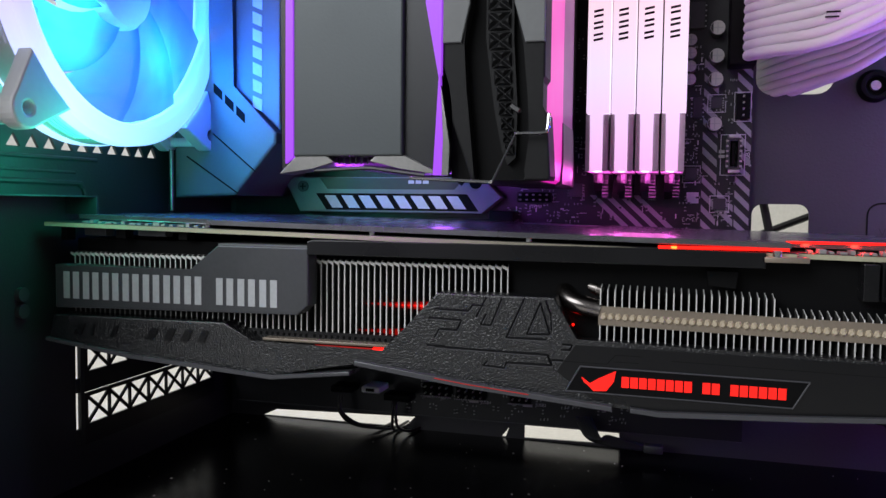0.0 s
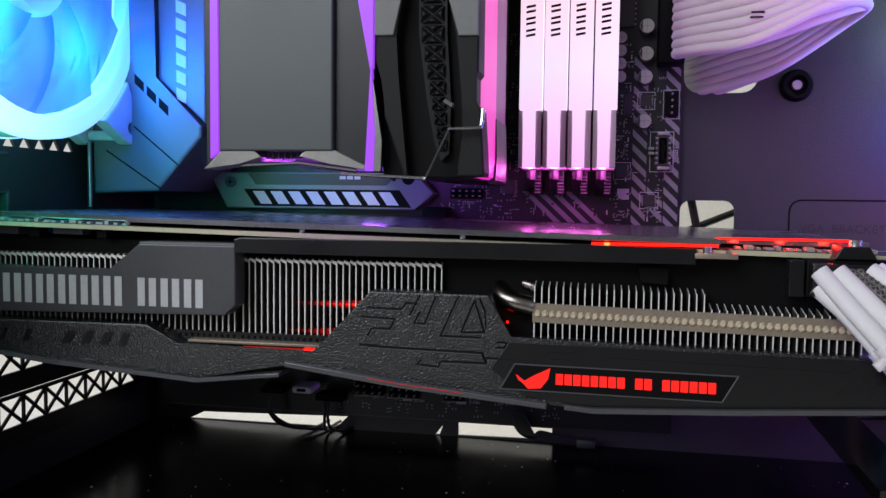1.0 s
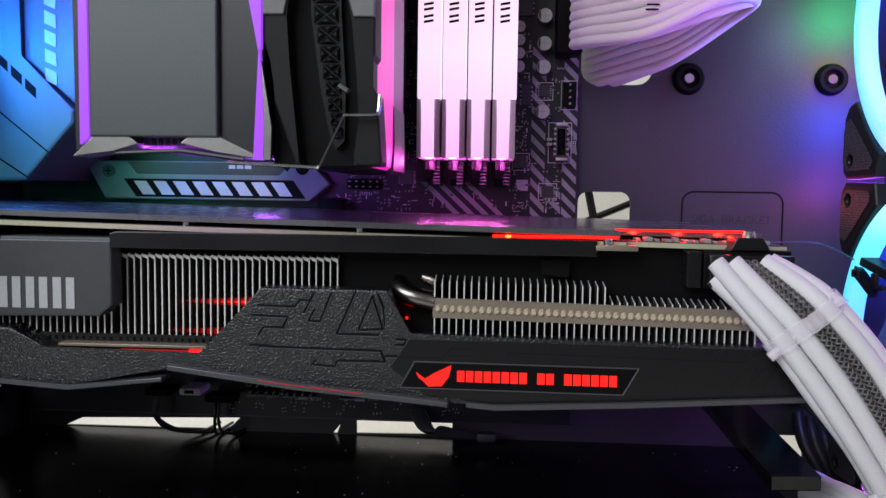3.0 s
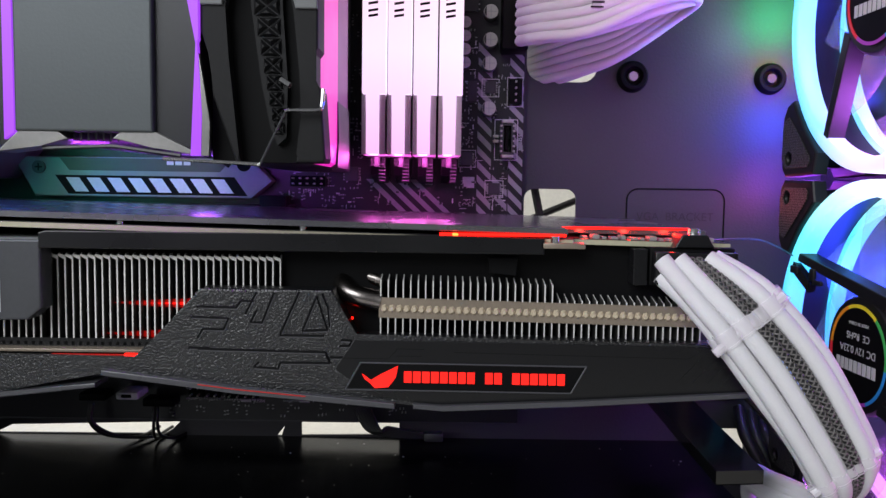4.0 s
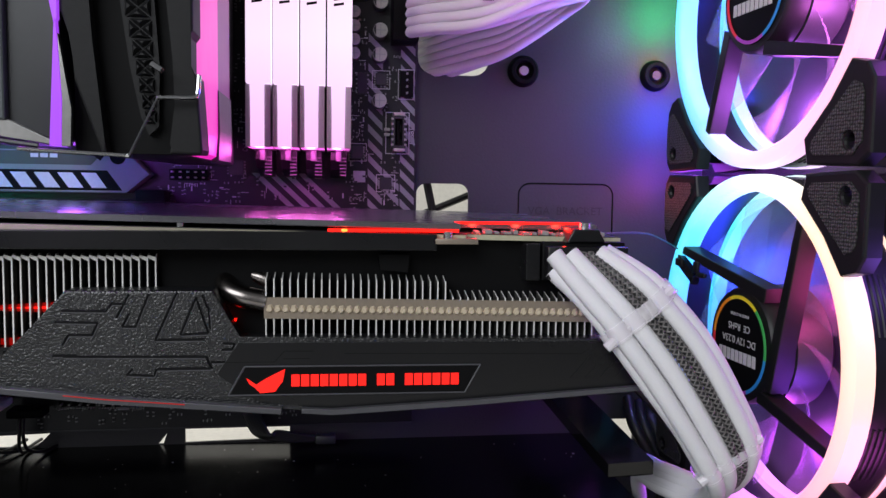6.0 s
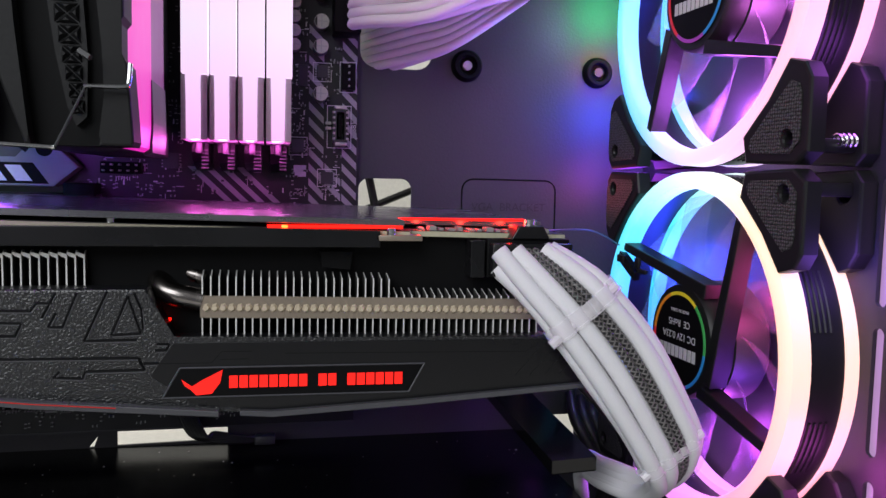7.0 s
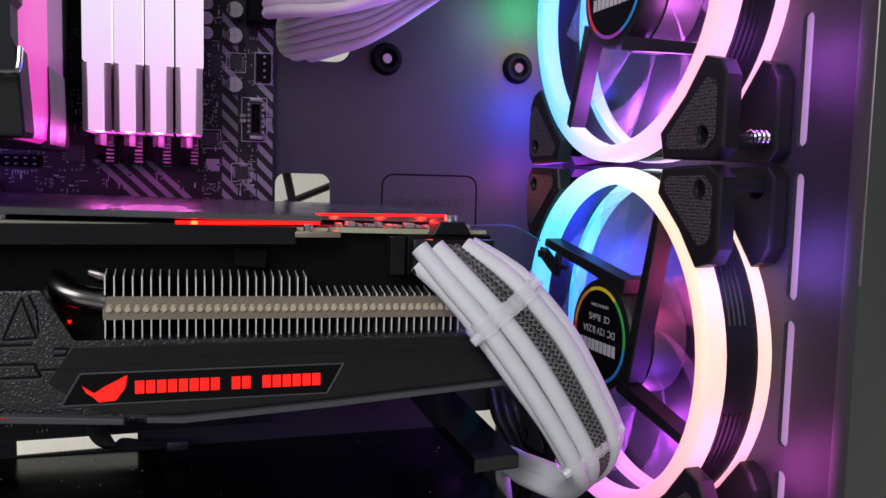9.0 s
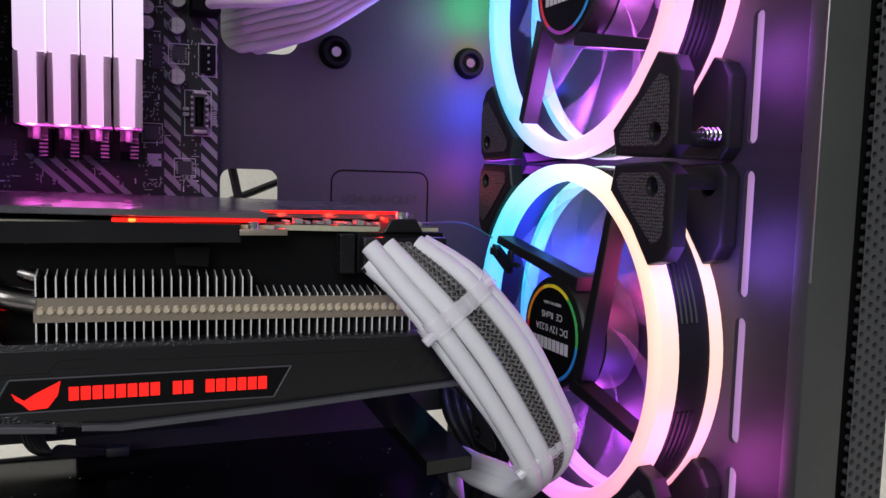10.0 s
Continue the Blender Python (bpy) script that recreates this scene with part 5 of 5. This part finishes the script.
def strand_line(o, v):
    line = [Vector(a).lerp(Vector(b), min(max(o, 0), 1.08) if k == 0 else o) + Vector((0, 0.4 * v * min(1, 0.4 + k), -0.44 if k == 0 and (v == 1 or o < 0) else (-0.16 if o < 0 and k < 4 else 0))) for k, (a, b) in enumerate(zip(LEFT, RIGHT))]
    return line + [Vector(p) for p in ((29.6 + 0.6 * o, -13.0 + 0.3 * v, 3.05 + 0.35 * o), (29.75 + 0.25 * o, -11.5, 2.3 + 0.45 * o), (29.5 + 0.1 * o, -9.5, 2.0 + 0.5 * o), (29.8, -7.0, 1.4 + 0.4 * o), (31.3, -4.0, -1.5))]


def helix(line, radius, pitch, turn):
    """A line wound round another."""
    out, up, way = [], Vector((0, -1, 0.2)), 0.0
    for i, p in enumerate(line):
        d = (line[min(i + 1, len(line) - 1)] - line[max(i - 1, 0)]).normalized()
        u = (up - d * up.dot(d)).normalized()
        way += (p - line[i - 1]).length if i else 0.0
        a = math.tau * (way / pitch + turn)
        out.append(p + radius * (math.cos(a) * u + math.sin(a) * d.cross(u)))
    return out


for o, v, m in STR:
    if m is SLEEVE:
        strand("strand", strand_line(o, v), 0.25, m, pw, "white sleeved wire")
        continue
    core = part("strand", tube(B(), curve(strand_line(o, v), 10), 0.105, 10), BLACKWIRE, pw, "black and silver braided wire")
    dense = curve(strand_line(o, v), 44)
    for turn in range(3):
        for way in (1, -1):
            part("braid", tube(B(), helix(dense, 0.096, 0.5 * way, turn / 3), 0.025, 5), BRAID, core)
for k, f, size in ((2, 0.02, 0.2), (4, 0.82, 0.14)):
    ends = [strand_line(o, 0)[k].lerp(strand_line(o, 0)[k + 1], f) for o in (-0.3, 1.25)]
    cb = part("cable_comb", tube(B(), [ends[0] + Vector((0, -0.12, 0)), ends[1] + Vector((0, -0.12, 0))], 0.13, 8), CLEAR, pw, "clear plastic cable comb")
    for o, v, m in STR:
        if v < 1:
            line = strand_line(o, v)
            q, d = line[k].lerp(line[k + 1], f), (line[k + 1] - line[k]).normalized() * size
            r = 0.31 if m is SLEEVE else 0.18
            part("comb_ring", tube(B(), [q - d, q - d * 0.8, q + d * 0.8, q + d], r, 16, caps=False), CLEAR, cb)
            part("comb_lip", tube(B(), [q + d, q + d * 1.25], r + 0.03, 16, caps=False), CLEAR, cb)
# cords hanging between the card and the floor edge
cd = thing("support_cords", (30, -9, 4), "dark cords with a pale stripe hanging below the card", "cable")
for k in range(3):
    strand("cord", [(27.6 + 0.2 * k, -7.0, 6.3), (28.75 + 0.2 * k, -9.0, 5.15), (30.0 + 0.15 * k, -9.2, 3.8), (31.2 + 0.1 * k, -9.0, 2.5), (31.6, -8.0, 0.6), (31.6, -6.0, -2.0)], 0.1, BLACKWIRE if k != 1 else SLEEVE, cd)

mc = thing("main_cable", (24, -2, 18), "thick bundle of white sleeved main power wires", "cable")
conn = part("connector", box(B(), 21.25, 22.3, -1.4, 0, 17.45, 24, 0.05), DARK, mc)
for k in range(12):
    z0 = 17.75 + 0.36 * k
    b = k / 11
    for row in (0, 1):
        e = 0.35 * row
        pts = [(21.9, -1.3 - 0.4 * row, z0), (22.5, -2.2 - 0.5 * row, z0 - 0.05), (24.5, -3.0 - 0.5 * row, z0 + 0.1 + 0.03 * k), (27.2, -2.9 - 0.4 * row, 18.75 + 0.24 * k + e), (28.9 - 0.03 * k, -1.9 - 0.3 * row, 19.35 + 0.2 * k),
               (28.4 - 0.5 * b, -0.9, 18.85 + 0.24 * k), (26.2, -0.55 + 0.2 * b, 17.35 + 0.33 * k), (24.9 - 0.3 * row, 0.2, 16.84 + 0.36 * k), (23.7 - 0.7 * row, 1.2, 16.5 + 0.33 * k), (22.9 - 0.6 * row, 2.4, 16.3 + 0.33 * k)]
        strand("strand", pts, 0.2, SLEEVE, mc, "white sleeved wire")
for x, z in ((24.6, 18.6), (28.5, 19.7)):
    part("cable_comb", box(B(), x - 0.18, x + 0.18, -3.75, -3.62, z, z + 0.28, 0.03), CLEAR, mc, "clear plastic cable comb")
    part("comb_slot", box(B(), x - 0.24, x + 0.24, -3.79, -3.76, z + 0.02, z + 0.08), DARK, mc)
    part("comb_slot", box(B(), x - 0.2, x + 0.28, -3.79, -3.76, z + 0.2, z + 0.26), DARK, mc)

# wires seen through the tray opening and behind it
bw = thing("tray_wires", (23.6, 2.2, 10.5), "black wires crossing behind the tray opening", "cable")
part("wire", tube(B(), [(22.0, 2.2, 10.0), (25.6, 2.4, 11.5)], 0.16, 8), BLACKWIRE, bw)
part("wire", tube(B(), [(23.0, 2.0, 12.2), (23.7, 2.0, 9.0)], 0.19, 8), BLACKWIRE, bw)
# front panel wires under the card
fw = thing("panel_wires", (6, -1, 2), "thin black front panel wires with small plugs", "cable")
part("plug", box(B(), 5.35, 6.3, -1.6, -0.3, 2.74, 3.06, 0.1), WHITEP, fw, "small white plug")
part("plug_face", box(B(), 5.6, 6.02, -1.62, -1.59, 2.84, 2.98), DARK, fw)
part("plug", box(B(), 3.6, 4.7, -1.1, -0.3, 2.55, 2.85, 0.05), DARK, fw)
part("plug", box(B(), 6.35, 7.7, -1.3, -0.4, 2.38, 2.72, 0.08), DARK, fw)
for a, b, c in ((4.05, 4.5, 5.6), (4.15, 4.9, 6.2), (6.75, 6.6, 6.55), (6.9, 6.9, 7.3)):
    strand("wire", [(a, -1.0, 2.4), (a + 0.05, -1.2, 1.7), (b, -0.6, 0.95), (c, 0.2, 0.62), (c + 0.4, 1.8, 0.6)], 0.07, BLACKWIRE, fw)
for k in range(6):
    strand("wire", [(15.3 + 0.12 * k, -0.7, 2.2), (15.8 + 0.12 * k, -1.0 - 0.05 * k, 1.45), (16.7, -1.1, 1.2 + 0.07 * k), (17.6, -1.0, 1.1 + 0.05 * k), (18.4, -0.8, 1.05 + 0.02 * k)], 0.08, BLACKWIRE, fw)
part("plug", box(B(), 18.25, 19.05, -1.0, -0.5, 0.92, 1.27, 0.05), PLATE, fw)
# fan lead
fl = thing("fan_lead", (30, -5, 9), "thin black fan wire running to the lower case fan", "cable")
strand("wire", [(26.6, -10.6, 10.3), (29.2, -8.0, 10.2), (31.2, -5.0, 9.8), (33.0, -2.8, 9.2)], 0.03, BLACKWIRE, fl)
part("holder", prism(B(), [(-2.9, 9.2), (-4.2, 8.6), (-4.6, 8.3), (-4.5, 8.0), (-3.0, 8.7)], 32.75, 33.0, "x"), SMOOTHP, fl, soft=False)

# dust on the floor
rng = random.Random(11)
bm = B()
for _ in range(150):
    x, y, r = rng.uniform(-2, 29), rng.uniform(-19, 0), rng.choice((0.012, 0.012, 0.018, 0.03))
    box(bm, x - r, x + r * rng.uniform(0.6, 1.6), y - r, y + r, FLOOR + 0.001, FLOOR + 0.012)
struct("dust", bm, mat("grey_dust", (0.45, 0.44, 0.42), 0.9), "fine pale dust specks on the black floor", "dust", soft=False, kind="stuff")
